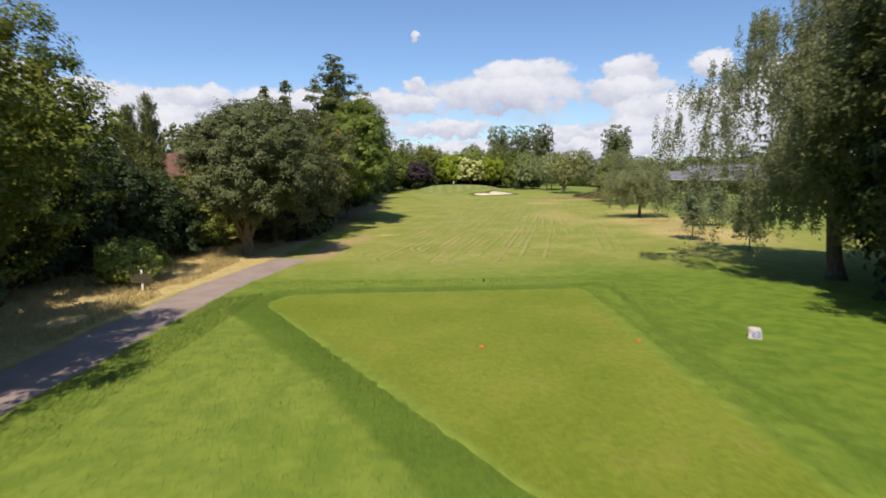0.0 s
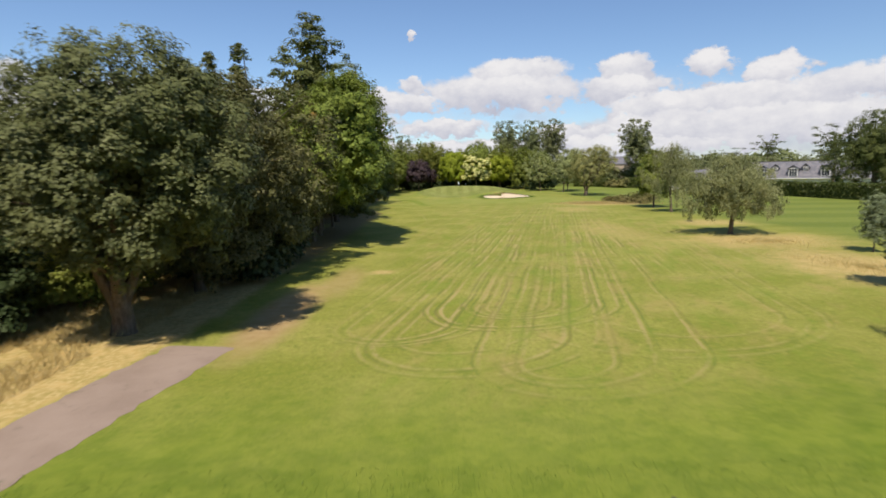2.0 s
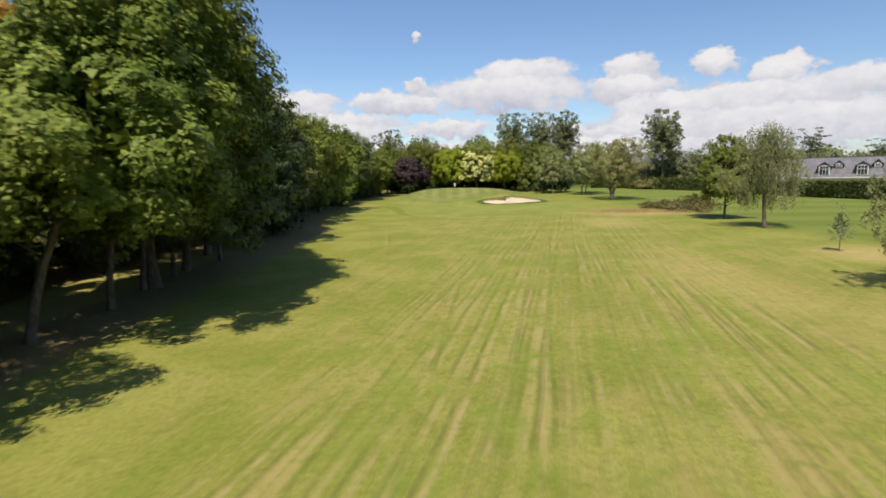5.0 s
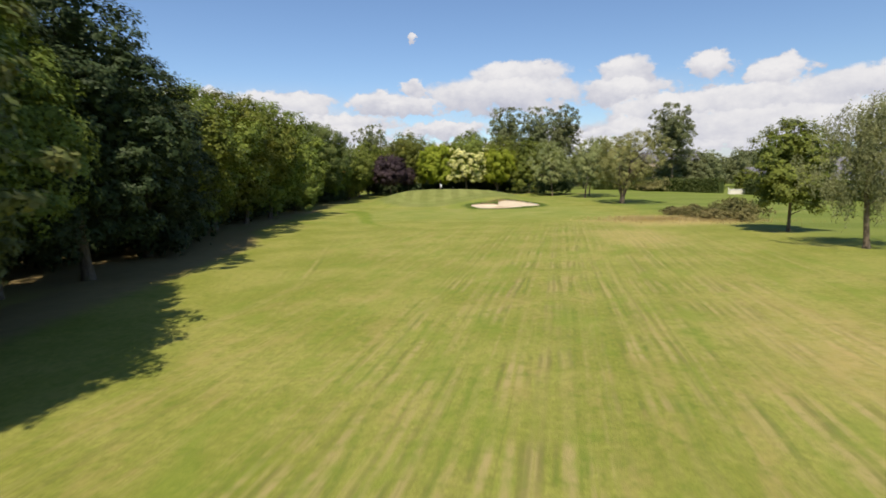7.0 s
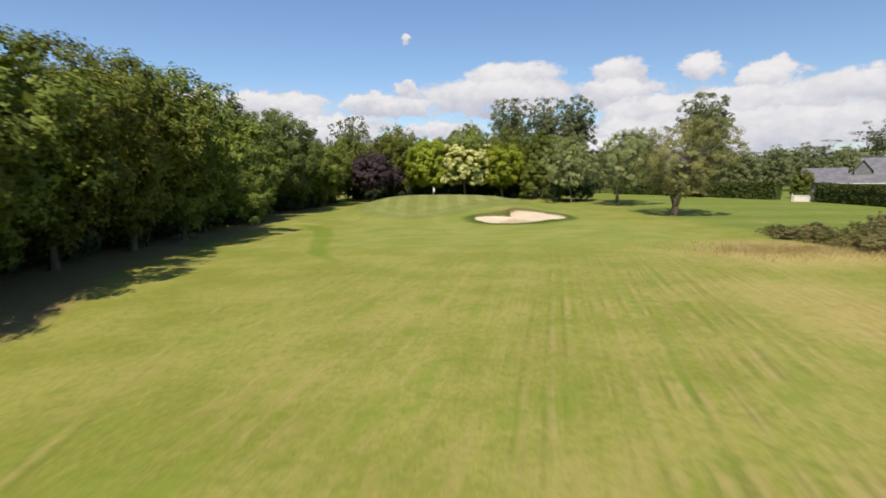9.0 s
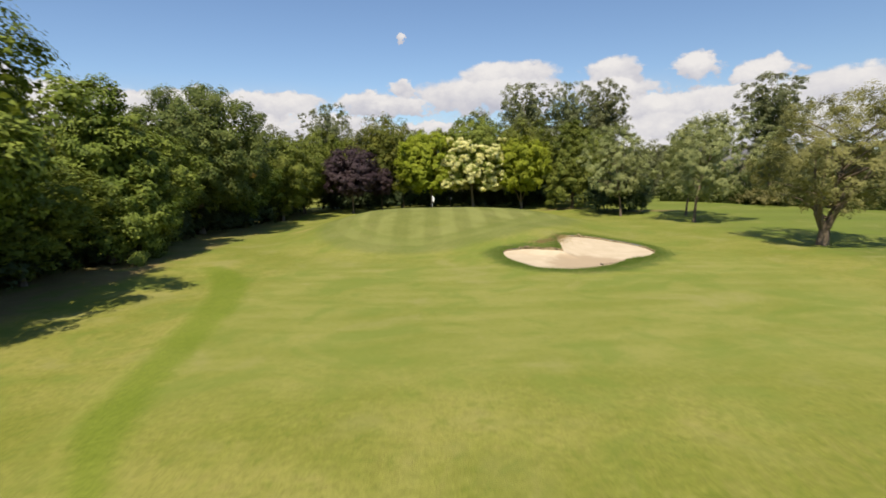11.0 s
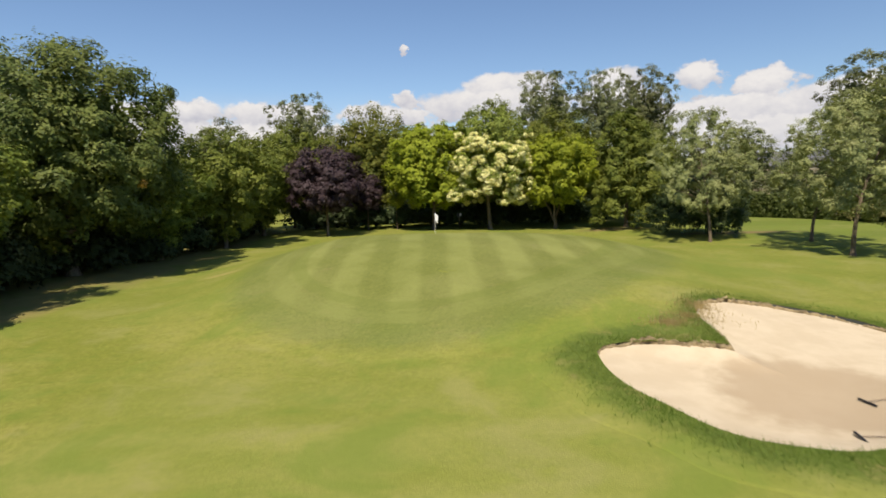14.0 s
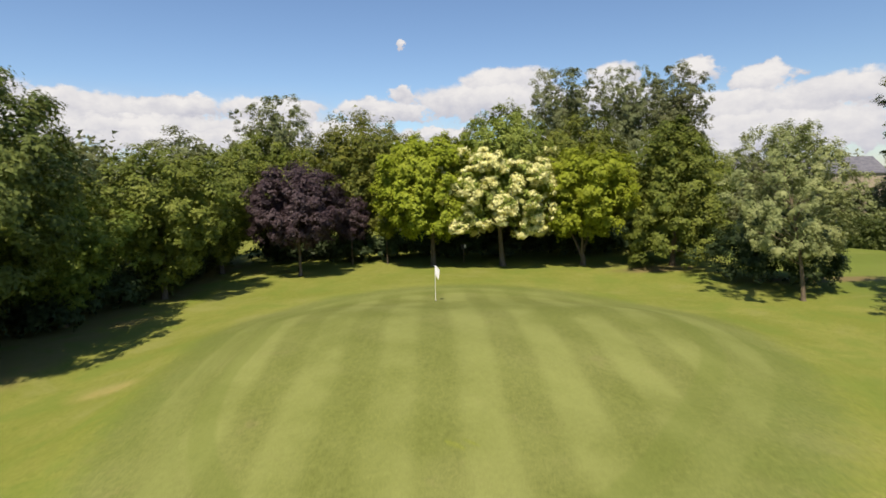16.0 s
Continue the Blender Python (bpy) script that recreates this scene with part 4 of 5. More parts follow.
# left side: dark broadleaved trees beside the path
simple = place(plant("broadleaf_tree", "dark broadleaved tree in the depth of the belt", "tree", "oak", 13.0, 5.0, 1.0, "dome", 36, 115, 0.52, 1.5, trunk=0.25, seed=2, limbs=0, group="belt trees"), -29.0, 43.0, 80)
near_oak = place(plant("oak_tree", "dark leafy broadleaved tree beside the path", "tree", "oak", 12.4, 5.2, 0.4, "round", 74, 340, 0.19, 1.2, lobes=0.3, trunk=0.3, seed=3, group="belt trees"), -15.6, 12.4, 0, 0.95)
again(near_oak, -20.8, 24.6, 100, 1.12, 1.1)
holly = place(plant("holly_tree", "dense black-green holly leafy to the ground", "tree", "yew", 6.6, 3.7, 0.1, "dome", 50, 200, 0.24, 1.0, trunk=0.18, seed=5, limbs=6, group="hollies"), -19.6, 33.2)
again(holly, -18.9, 36.8, 120, 0.9, 0.82)
again(simple, -21.5, 17.5, 240, 1.0)
again(near_oak, -15.7, 9.4, 60, 1.08, 1.3)
for x, y, r in ((-25.0, 54.5, 60), (-25.0, 60.5, 170), (-24.6, 66.5, 280), (-23.3, 80.0, 130)):
    again(simple, x, y, r, 1.0, 0.42 if y < 65 else 0.62)
for x, y, r in ((-28.5, 20.0, 40), (-30.0, 31.0, 300), (-19.0, -9.0, 250), (-27.0, 8.0, 10)):
    again(simple, x, y, r, 1.1)

cypress = place(plant("cypress_tree", "tall narrow weeping cypress with hanging sprays", "tree", "cypress", 11.0, 1.75, 0.4, "cone", 130, 210, 0.15, 0.45, 0.9, 0.2, 0.35, weep=0.9, trunk=0.2, seed=8, group="cypresses"), -20.0, 40.2)
again(cypress, -21.9, 41.2, 70, 1.0, 0.95)

place(plant("hawthorn_tree", "broad grey-green hawthorn with a forked ivy-footed trunk", "tree", "haw", 9.7, 4.1, 2.1, "round", 100, 440, 0.15, 1.0, lobes=0.22, trunk=0.36, fork=4, lean=(0.9, 0), seed=11, limbs=30, bare=7), -12.7, 37.2)
thorn2 = place(plant("thorn_tree", "dense grey-green thorn tree in the belt", "tree", "thorn", 10.2, 4.1, 0.5, "round", 60, 340, 0.17, 1.1, trunk=0.25, seed=12, limbs=20, bare=6, group="belt trees"), -12.9, 44.2)
again(thorn2, -12.4, 50.6, 130, 1.05, 1.03)
again(thorn2, -15.6, 50.5, 220, 1.0, 1.08)
again(thorn2, -14.0, 55.6, 310, 0.78, 0.9)

fir = place(plant("fir_tree", "tall dark spruce rising above the belt", "tree", "fir", 18.8, 6.0, 2.5, "pyramid", 130, 150, 0.26, 1.05, 0.4, 0.5, 0.22, trunk=0.28, seed=15, group="conifers"), -12.4, 68.6)
spire = place(plant("spire_conifer", "slim dark conifer with a pointed top", "tree", "fir", 15.0, 2.2, 2.0, "cone", 90, 90, 0.24, 0.6, 0.4, 0.35, 0.3, trunk=0.2, seed=16, group="conifers"), -15.9, 60.5, 0, 1.0)
again(spire, -18.2, 61.0, 80, 0.97, 0.97)
again(fir, -13.2, 73.6, 140, 0.75, 0.85)
again(fir, -22.8, 74.0, 250, 0.85, 0.8)

maple = place(plant("maple_tree", "fresh green maple with a bare lower trunk", "tree", "maple", 12.4, 4.9, 3.5, "dome", 52, 520, 0.21, 1.4, trunk=0.17, bark="bark", lean=(3.2, 2.0), squeeze=(1.0, 0.88), seed=21, limbs=20, group="belt trees"), -11.9, 59.8)
maple2 = place(plant("maple_tree", "dense dark green maple in the belt", "tree", "maple", 13.4, 4.6, 3.2, "dome", 50, 420, 0.23, 1.4, trunk=0.15, bark="bark", lean=(3.2, 0), seed=22, limbs=10, group="belt trees"), -11.9, 64.2)
again(maple2, -12.6, 68.0, 350, 0.95)
again(maple2, -12.8, 71.4, 50, 0.85, 0.95)
again(maple2, -12.8, 77.5, 140, 0.8, 0.95)

# belt further on, leafy nearly to the ground
oak2 = place(plant("oak_tree", "dense broadleaved tree in the belt", "tree", "oak", 12.5, 5.6, 0.6, "heavy", 54, 260, 0.28, 1.5, trunk=0.25, seed=31, limbs=5, group="belt trees"), -17.6, 110.5)
ash2 = place(plant("maple_tree", "lighter green maple in the belt", "tree", "maple", 11.9, 5.3, 0.6, "heavy", 52, 255, 0.27, 1.35, trunk=0.22, seed=32, limbs=5, group="belt trees"), -16.2, 103.0)
pear = place(plant("hornbeam_tree", "upright pointed hornbeam in the belt", "tree", "maple", 11.8, 3.9, 0.4, "pyramid", 52, 300, 0.26, 1.15, trunk=0.22, seed=33, limbs=5, group="belt trees"), -18.0, 145.0, 40, 0.8)
dark = place(plant("dark_oak", "dense dark tree with drooping foliage", "tree", "holm", 16.0, 4.7, 2.6, "dome", 54, 270, 0.2, 1.1, lobes=0.5, droop=0.25, trunk=0.26, lean=(-3.4, 1.0), seed=50, limbs=14, group="dark trees"), 20.0, 19.6)
again(dark, 24.2, 28.8, 150, 1.0)
spruce = place(plant("spruce_tree", "dense dark evergreen on a bare stem", "tree", "yew", 15.2, 4.3, 2.1, "column", 66, 300, 0.22, 1.15, droop=0.2, trunk=0.26, seed=58, limbs=5, group="dark trees"), -13.6, 84.5)
for ob, x, y, r, s, sz in ((spruce, -15.0, 92.8, 120, 1.0, 0.85), (spruce, -14.6, 80.0, 200, 0.85, 0.92), (ash2, -16.4, 98.6, 200, 0.95, 0.9), (oak2, -17.4, 118.5, 40, 1.0, 1.04), (ash2, -16.9, 125.5, 100, 1.1, 1.13),
                           (ash2, -18.4, 133.5, 220, 0.85, 0.58), (pear, -17.8, 141.0, 300, 1.0, 1.0), (ash2, -19.2, 149.0, 160, 0.85, 0.8), (ash2, -17.8, 168.5, 10, 0.75, 0.7),
                           (ash2, -15.3, 175.5, 140, 0.95, 0.87), (ash2, -14.5, 184.5, 250, 0.9, 0.85)):
    again(ob, x, y, r, s, sz)
again(simple, -27.0, 75.0, 33, 1.0)
place(plant("oak_tree", "huge dense dark oak beside the green", "tree", "deep", 14.0, 7.4, 2.2, "round", 110, 340, 0.25, 1.5, lobes=0.12, trunk=0.4, seed=36, limbs=14, group="belt trees"), -19.6, 160.5)
for i in range(3, 15):
    again(simple, -25.0 - 2.0 * math.sin(i * 2.1), 52 + i * 10.0, i * 77, 1.05, (1.0 + 0.06 * math.sin(i * 3.3)) * (1 - 0.3 * float(smooth(52 + i * 10, 118, 132))))
# shrubs under the belt, their near-black leaves standing in for its deep shade
shrub = place(plant("shrub", "leafy shrub under the trees, deep shade put into its leaf colour", "shrub", "yew", 2.9, 2.1, 0.25, "dome", 18, 64, 0.36, 0.85, trunk=0, seed=41, group="belt shrubs"), -18.2, 88.0)
for i in range(34):
    y = 92 + i * 2.9
    off = -18.5 - 1.7 * float(smooth(y, 98, 112)) + 2.6 * float(smooth(y, 160, 175)) + 0.8 * math.sin(i * 2.7)
    again(shrub, off, y, i * 61, 0.95 + 0.2 * math.sin(i * 1.9), 0.9 + 0.25 * math.cos(i * 2.3))
for i in range(14):
    again(shrub, -19.6 + 0.6 * math.sin(i * 1.7), 50 + i * 3.0, i * 45, 1.2, 1.7)
for x, y, s in ((-13.9, 92.6, 0.8), (-14.6, 96.2, 0.9), (-16.5, 101.0, 0.9)):
    again(shrub, x, y, y * 13, s, s * 1.3)
for x, y, s in ((-11.6, 46.8, 0.8), (-11.8, 49.8, 0.9), (-12.0, 53.6, 0.9), (-15.2, 47.5, 1.0), (-14.6, 54.5, 1.0), (-15.5, 52.0, 1.2), (-19.5, 36.5, 0.9), (-17.6, 44.5, 0.95), (-20.5, 28.5, 0.9), (-18.6, 21.0, 0.9), (-17.4, 14.0, 1.0), (-18.0, 33.5, 0.6)):
    again(shrub, x, y, x * 31, s)
bright = place(plant("leafy_shrub", "bright green leafy shrub in the sun", "shrub", "fresh", 3.6, 2.2, 0.2, "dome", 30, 150, 0.2, 0.75, trunk=0, lobes=0.5, seed=44, group="sunlit shrubs"), -17.9, 40.6)
again(bright, -20.6, 44.2, 90, 1.0, 0.9)
again(bright, -16.8, 43.0, 190, 0.9, 1.2)
place(plant("elder_shrub", "sunlit leafy shrub beside the path", "shrub", "fresh", 2.1, 1.8, 0.2, "dome", 26, 190, 0.18, 0.65, trunk=0, seed=43), -15.6, 28.4)

# right side
again(near_oak, 18.8, 13.4, 0, 1.15, 1.1)
again(holly, 20.2, 20.8, 130, 1.25, 1.8)
again(simple, 26.5, 22.5, 250, 1.0, 1.1)
place(plant("weeping_birch", "large weeping silver birch with hanging sprays", "tree", "birch", 15.5, 6.6, 2.9, "dome", 350, 330, 0.125, 0.8, weep=1.7, lobes=0.6, trunk=0.36, bark="bark", lean=(0.6, 0), seed=51, limbs=30), 18.2, 26.3)
place(plant("weeping_birch", "rounded weeping birch with bare white branches", "tree", "silver", 6.9, 3.6, 1.9, "dome", 130, 190, 0.15, 0.65, weep=0.9, lobes=0.55, trunk=0.2, bark="bark", seed=52, limbs=14, bare=4), 21.9, 64.1)
place(plant("weeping_birch", "slender weeping birch with trailing twigs", "tree", "silver", 9.2, 2.7, 2.6, "column", 90, 150, 0.14, 0.6, weep=1.5, lobes=0.6, trunk=0.17, bark="bark", seed=53, limbs=12), 27.4, 89.8)
place(plant("field_maple", "upright green field maple", "tree", "maple", 8.3, 2.9, 1.6, "column", 36, 300, 0.2, 0.95, trunk=0.13, seed=54, limbs=12), 28.7, 99.4)
pine = place(plant("pine_sapling", "young blue-green pine on a thin stem", "sapling", "pine", 4.5, 1.15, 0.9, "column", 46, 150, 0.085, 0.33, lobes=0.75, trunk=0.045, seed=55, limbs=8, group="saplings"), 18.3, 42.0)
again(pine, 25.1, 52.8, 120, 0.95, 0.86)
again(pine, 19.3, 36.0, 220, 1.0, 0.9)
place(plant("oak_sapling", "thin young tree with sparse leaves", "sapling", "pine", 2.9, 0.7, 0.6, "cone", 12, 36, 0.09, 0.28, trunk=0.03, seed=56, limbs=8), 23.6, 75.2)
cherry = place(plant("ash_tree", "open crowned ash tree on a leaning trunk", "tree", "feather", 10.4, 4.1, 2.2, "round", 84, 290, 0.145, 0.72, lobes=0.55, trunk=0.15, bark="bark", lean=(2.3, 0), seed=61, limbs=26, bare=5, group="trees by the green", inside=False), 28.6, 158.4, 10, 1.0)
place(plant("ash_tree", "wide olive-brown ash on several stems", "tree", "ash", 10.4, 4.9, 2.2, "round", 110, 260, 0.13, 0.85, lobes=0.4, trunk=0.36, bark="bark", fork=4, lean=(1.9, 0), seed=64, limbs=30, bare=8, group="trees by the green", inside=False), 29.8, 141.8)
again(cherry, 31.4, 166.5, 340, 0.86, 0.98)
again(cherry, 24.8, 168.6, 95, 0.86, 1.0)
yew = place(plant("yew_bush", "broad dark evergreen bush near the path", "bush", "yew", 5.0, 4.2, 0.3, "dome", 40, 260, 0.2, 0.9, trunk=0, seed=62), 26.4, 174.0)
gorse = place(plant("gorse_bush", "scrubby brown-green gorse in long grass", "bush", "gorse", 1.7, 1.7, 0.1, "dome", 54, 120, 0.085, 0.27, lobes=0.95, trunk=0, seed=63, group="gorse"), 32.6, 113.6)
for i, (x, y, s) in enumerate(((28.6, 111.0, 1.1), (30.5, 109.2, 0.8), (31.5, 112.5, 1.25), (28.0, 118.6, 0.8), (28.6, 115.4, 0.75), (33.0, 116.0, 1.1), (30.0, 118.5, 1.0), (28.7, 120.6, 0.6), (29.6, 113.6, 0.7))):
    again(gorse, x, y, x * 77, s * 0.92, s * (0.6 + 0.5 * (i * 0.37 % 1)))
for x, y, s in ((50.5, 178.5, 1.7), (53.5, 177.0, 1.6), (47.5, 181.0, 1.4)):
    again(gorse, x, y, x * 31, s)

# behind the green
place(plant("purple_plum", "dark purple-leaved tree behind the green", "tree", "purple", 8.9, 3.8, 2.1, "round", 44, 320, 0.22, 1.05, trunk=0.15, seed=71), -7.4, 182.0)
place(plant("purple_sapling", "small purple-leaved tree behind the green", "tree", "purple", 6.0, 1.8, 2.0, "round", 18, 190, 0.2, 0.75, trunk=0.08, seed=72), -3.9, 187.0)
place(plant("golden_tree", "rounded yellow-green tree behind the green", "tree", "lime", 10.8, 4.7, 2.2, "round", 84, 340, 0.25, 1.2, lobes=0.1, trunk=0.24, bark="bark", seed=73), 3.3, 184.8)
place(plant("golden_sapling", "small golden sapling under the trees", "sapling", "lime", 3.9, 0.9, 2.2, "round", 10, 90, 0.16, 0.45, trunk=0.05, seed=74), -0.7, 186.4)
place(plant("cream_maple", "leafy tree covered in cream-coloured sprays", "tree", "fresh", 12.2, 5.0, 3.0, "dome", 60, 200, 0.24, 1.05, lobes=0.3, trunk=0.24, seed=75, extra=("cream", 0.78, 60, 0.18)), 9.1, 183.6)
place(plant("golden_tree", "spreading yellow-green tree behind the green", "tree", "lime", 9.6, 4.4, 2.2, "round", 60, 320, 0.24, 1.1, trunk=0.2, fork=3, seed=76), 15.8, 183.4)
place(plant("hornbeam_tree", "dense green tree with foliage near the ground", "tree", "maple", 11.8, 4.5, 0.6, "pyramid", 56, 340, 0.22, 1.1, trunk=0.22, seed=77), 22.3, 181.0)
distant = place(plant("broadleaf_tree", "far broadleaved tree, distance haze put into its leaf green", "tree", "far", 13.0, 5.0, 0.8, "dome", 60, 150, 0.3, 1.25, trunk=0.25, seed=7, limbs=0, group="far trees"), 52.0, 214.0)
backs = [(10.5, 190.5, ash2, 0.95, 1.18), (-4.0, 195.5, oak2, 1.0, 1.1), (17.5, 192.0, oak2, 0.9, 1.0), (-10.5, 192.5, oak2, 0.9, 0.8), (26.5, 190.0, oak2, 0.9, 0.88), (-14.0, 196.0, ash2, 0.85, 1.05),
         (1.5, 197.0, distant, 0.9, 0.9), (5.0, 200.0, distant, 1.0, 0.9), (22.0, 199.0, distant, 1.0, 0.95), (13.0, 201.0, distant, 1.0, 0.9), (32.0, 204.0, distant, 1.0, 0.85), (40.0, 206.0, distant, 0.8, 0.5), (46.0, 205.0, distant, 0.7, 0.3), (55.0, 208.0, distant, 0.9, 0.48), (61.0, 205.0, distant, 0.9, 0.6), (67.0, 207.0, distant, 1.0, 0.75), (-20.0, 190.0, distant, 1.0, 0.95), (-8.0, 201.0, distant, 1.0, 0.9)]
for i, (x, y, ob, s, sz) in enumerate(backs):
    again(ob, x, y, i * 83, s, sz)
for i in range(11):
    again(shrub, -11 + i * 3.4, 190.0 + 1.2 * math.sin(i * 2.0), i * 50, 1.1, 0.95)
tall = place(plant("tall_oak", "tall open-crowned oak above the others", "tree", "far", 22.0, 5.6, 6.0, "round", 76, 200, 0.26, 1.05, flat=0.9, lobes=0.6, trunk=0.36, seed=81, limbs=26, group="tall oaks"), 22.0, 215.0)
again(tall, 30.2, 215.0, 120, 0.78, 1.0)
again(tall, 37.0, 216.5, 210, 0.95, 1.02)
again(tall, 60.0, 199.0, 40, 1.05, 0.95)
again(tall, -13.2, 199.0, 300, 0.7, 0.77)

# far trees
cedar = place(plant("cedar_tree", "dark cedar with flat layers", "tree", "holm", 17.0, 6.0, 7.0, "flat", 12, 260, 0.22, 1.7, 0.09, 0.5, trunk=0.45, seed=91, limbs=24, group="cedars"), 115.8, 224.9)
again(simple, 65.0, 174.6, 70, 0.4, 0.38)
again(cedar, 81.0, 139.0, 150, 0.85, 0.84)
place(plant("cedar_tree", "broad dense dark cedar behind the hedge", "tree", "holm", 15.0, 7.4, 2.0, "dome", 90, 230, 0.26, 1.5, 0.4, 0.35, trunk=0.5, seed=92, limbs=12, group="cedars"), 76.0, 120.5)
again(cedar, 106.0, 231.0, 90, 0.85, 0.75)
again(cedar, 130.0, 214.0, 200, 0.9, 0.75)
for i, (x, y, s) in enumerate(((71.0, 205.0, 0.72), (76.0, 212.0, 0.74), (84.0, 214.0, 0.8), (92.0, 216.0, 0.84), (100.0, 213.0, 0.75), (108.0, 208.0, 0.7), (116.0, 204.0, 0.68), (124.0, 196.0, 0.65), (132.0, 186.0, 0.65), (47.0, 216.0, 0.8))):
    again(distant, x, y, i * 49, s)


def spray(parent, x, y, z, r, count, seed):
    """A spray of orange-yellow leaves: withered on the maple, a stand-in on the oak."""
    rng = np.random.default_rng(seed)
    d = unit(rng.normal(size=(count, 3)))
    at = np.array((x, y, z)) + d * r * rng.uniform(0.2, 1, count)[:, None]
    ob = new("spray", leaf_mesh("spray", at, unit(d + 0.4 * rng.normal(size=(count, 3))), 0.16, M["leaf_withered"], rng))
    ob.parent = parent
    bpy.context.view_layer.update()
    ob.matrix_parent_inverse = parent.matrix_world.inverted()
    ob["label"] = "orange leaves, withered on the maple, a stand-in on the oak"


spray(maple, -10.2, 57.9, 9.6, 0.32, 60, 1)
big_oak = [o for o in scene.objects if o.name.startswith("oak_tree") and abs(o.location.y - 160.5) < 0.1][0]
# made-up spray in place of an unidentified orange object among the trees
spray(big_oak, -13.3, 157.4, 5.8, 0.30, 50, 3)


def leaf_block(name, label, category, x0, y0, x1, y1, depth, h, species, count, leaf, seed, kind="", rough=0.25, bumpy=0.0):
    """A long stretch of foliage, such as a hedge or a far wood: leaves over a solid bank of twigs."""
    rng = np.random.default_rng(seed)
    a, b = np.array((x0, y0)), np.array((x1, y1))
    L = np.linalg.norm(b - a)
    t = (b - a) / L
    n = np.array((-t[1], t[0]))
    s, q = rng.uniform(0, L, count), rng.uniform(0, 1, count)
    top = h * (1 + bumpy * (np.sin(s * 0.21 + seed) * 0.5 + np.sin(s * 0.53 + 2 * seed) * 0.3 + np.sin(s * 1.3) * 0.2))
    face = rng.choice(3, count, p=(0.28, 0.24, 0.48))
    d = np.where(face == 0, -depth / 2, np.where(face == 1, depth / 2, (q - 0.5) * depth))
    z = np.where(face == 2, top, q ** 0.8 * top)
    nor = np.where((face == 2)[:, None], np.array([[0, 0, 1.0]]), np.where((face == 0)[:, None], np.array([[-n[0], -n[1], 0.3]]), np.array([[n[0], n[1], 0.3]])))
    xy = a + s[:, None] * t + d[:, None] * n
    at = np.column_stack([xy, height(xy[:, 0], xy[:, 1]) + z]) + rng.normal(0, rough, (count, 3))
    nor = unit(nor + 0.6 * rng.normal(size=(count, 3)))
    holder = tagged(new(name), label, category, kind=kind)
    ob = new("foliage", leaf_mesh("foliage", at, nor, leaf, M["leaf_" + species], rng))
    ob.parent = holder
    steps = max(2, int(L / 3))
    V, F = [], []
    for i in range(steps + 1):
        c = a + t * L * i / steps
        hh = h * (0.9 + bumpy * (np.sin(L * i / steps * 0.21 + seed) * 0.5 + np.sin(L * i / steps * 0.53 + 2 * seed) * 0.3))
        g = float(height(c[0], c[1]))
        for w, zz in ((-0.42, -0.1), (-0.36, 0.9), (0.36, 0.9), (0.42, -0.1)):
            V.append((c[0] + n[0] * depth * w, c[1] + n[1] * depth * w, g + (hh * zz if zz > 0 else zz)))
    for i in range(steps):
        for k in range(3):
            F.append((i * 4 + k, i * 4 + k + 1, i * 4 + k + 5, i * 4 + k + 4))
    F += [(0, 1, 2, 3), (steps * 4 + 3, steps * 4 + 2, steps * 4 + 1, steps * 4)]
    core = new("woody_core", mesh_of("woody_core", V, F, M["leaf_" + species], False))
    core.parent = holder
    return holder


leaf_block("hedge", "long clipped dark green hedge before the house", "hedge", 58.6, 160.8, 68.0, 66.0, 1.8, 2.35, "hedge", 44000, 0.26, 7, rough=0.14, bumpy=0.05)
leaf_block("hedge", "dark hedge beyond the lawn", "hedge", 40.0, 194.0, 57.6, 169.0, 2.2, 2.3, "hedge", 12000, 0.3, 8, rough=0.2, bumpy=0.2)
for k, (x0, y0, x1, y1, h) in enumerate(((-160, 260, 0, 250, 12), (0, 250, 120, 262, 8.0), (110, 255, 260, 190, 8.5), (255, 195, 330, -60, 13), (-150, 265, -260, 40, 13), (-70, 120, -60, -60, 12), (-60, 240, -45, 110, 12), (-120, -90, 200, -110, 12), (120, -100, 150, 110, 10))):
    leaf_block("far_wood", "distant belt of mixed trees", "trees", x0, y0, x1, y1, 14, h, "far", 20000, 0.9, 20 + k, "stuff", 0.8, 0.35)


def blades(name, label, mat, count, where, tall, seed):
    """Standing grass: thin upright blades over a region."""
    rng = np.random.default_rng(seed)
    x, y = where(rng, count)
    z = height(x, y)
    s = tall * rng.uniform(0.5, 1.25, count)
    at = np.column_stack([x, y, z + s * 0.42])
    along = np.tile(np.array([0, 0, 1.0]), (count, 1)) + rng.normal(0, 0.25, (count, 3))
    nor = unit(rng.normal(size=(count, 3)) * np.array([1, 1, 0.2]))
    return tagged(new(name, leaf_mesh(name, at, nor, s, mat, rng, along, 0.09)), label, "grass", kind="stuff")


def in_patches(spots):
    def where(rng, n):
        k = rng.integers(0, len(spots), n)
        sp = np.array(spots)[k]
        a, r = rng.uniform(0, 6.28, n), np.abs(rng.normal(0, 0.62, n))
        x, y = sp[:, 0] + sp[:, 2] * r * np.cos(a), sp[:, 1] + sp[:, 3] * r * np.sin(a)
        return x, y
    return where


def bank(rng, n):
    x, y = -12.3 - 7.5 * rng.uniform(0, 1, n) ** 1.3, rng.uniform(8, 54, n)
    keep = np.sin(x * 1.9 + y * 0.6) + np.sin(y * 1.3 - x * 0.7) > -0.9
    return np.where(keep, x, x - 3), y


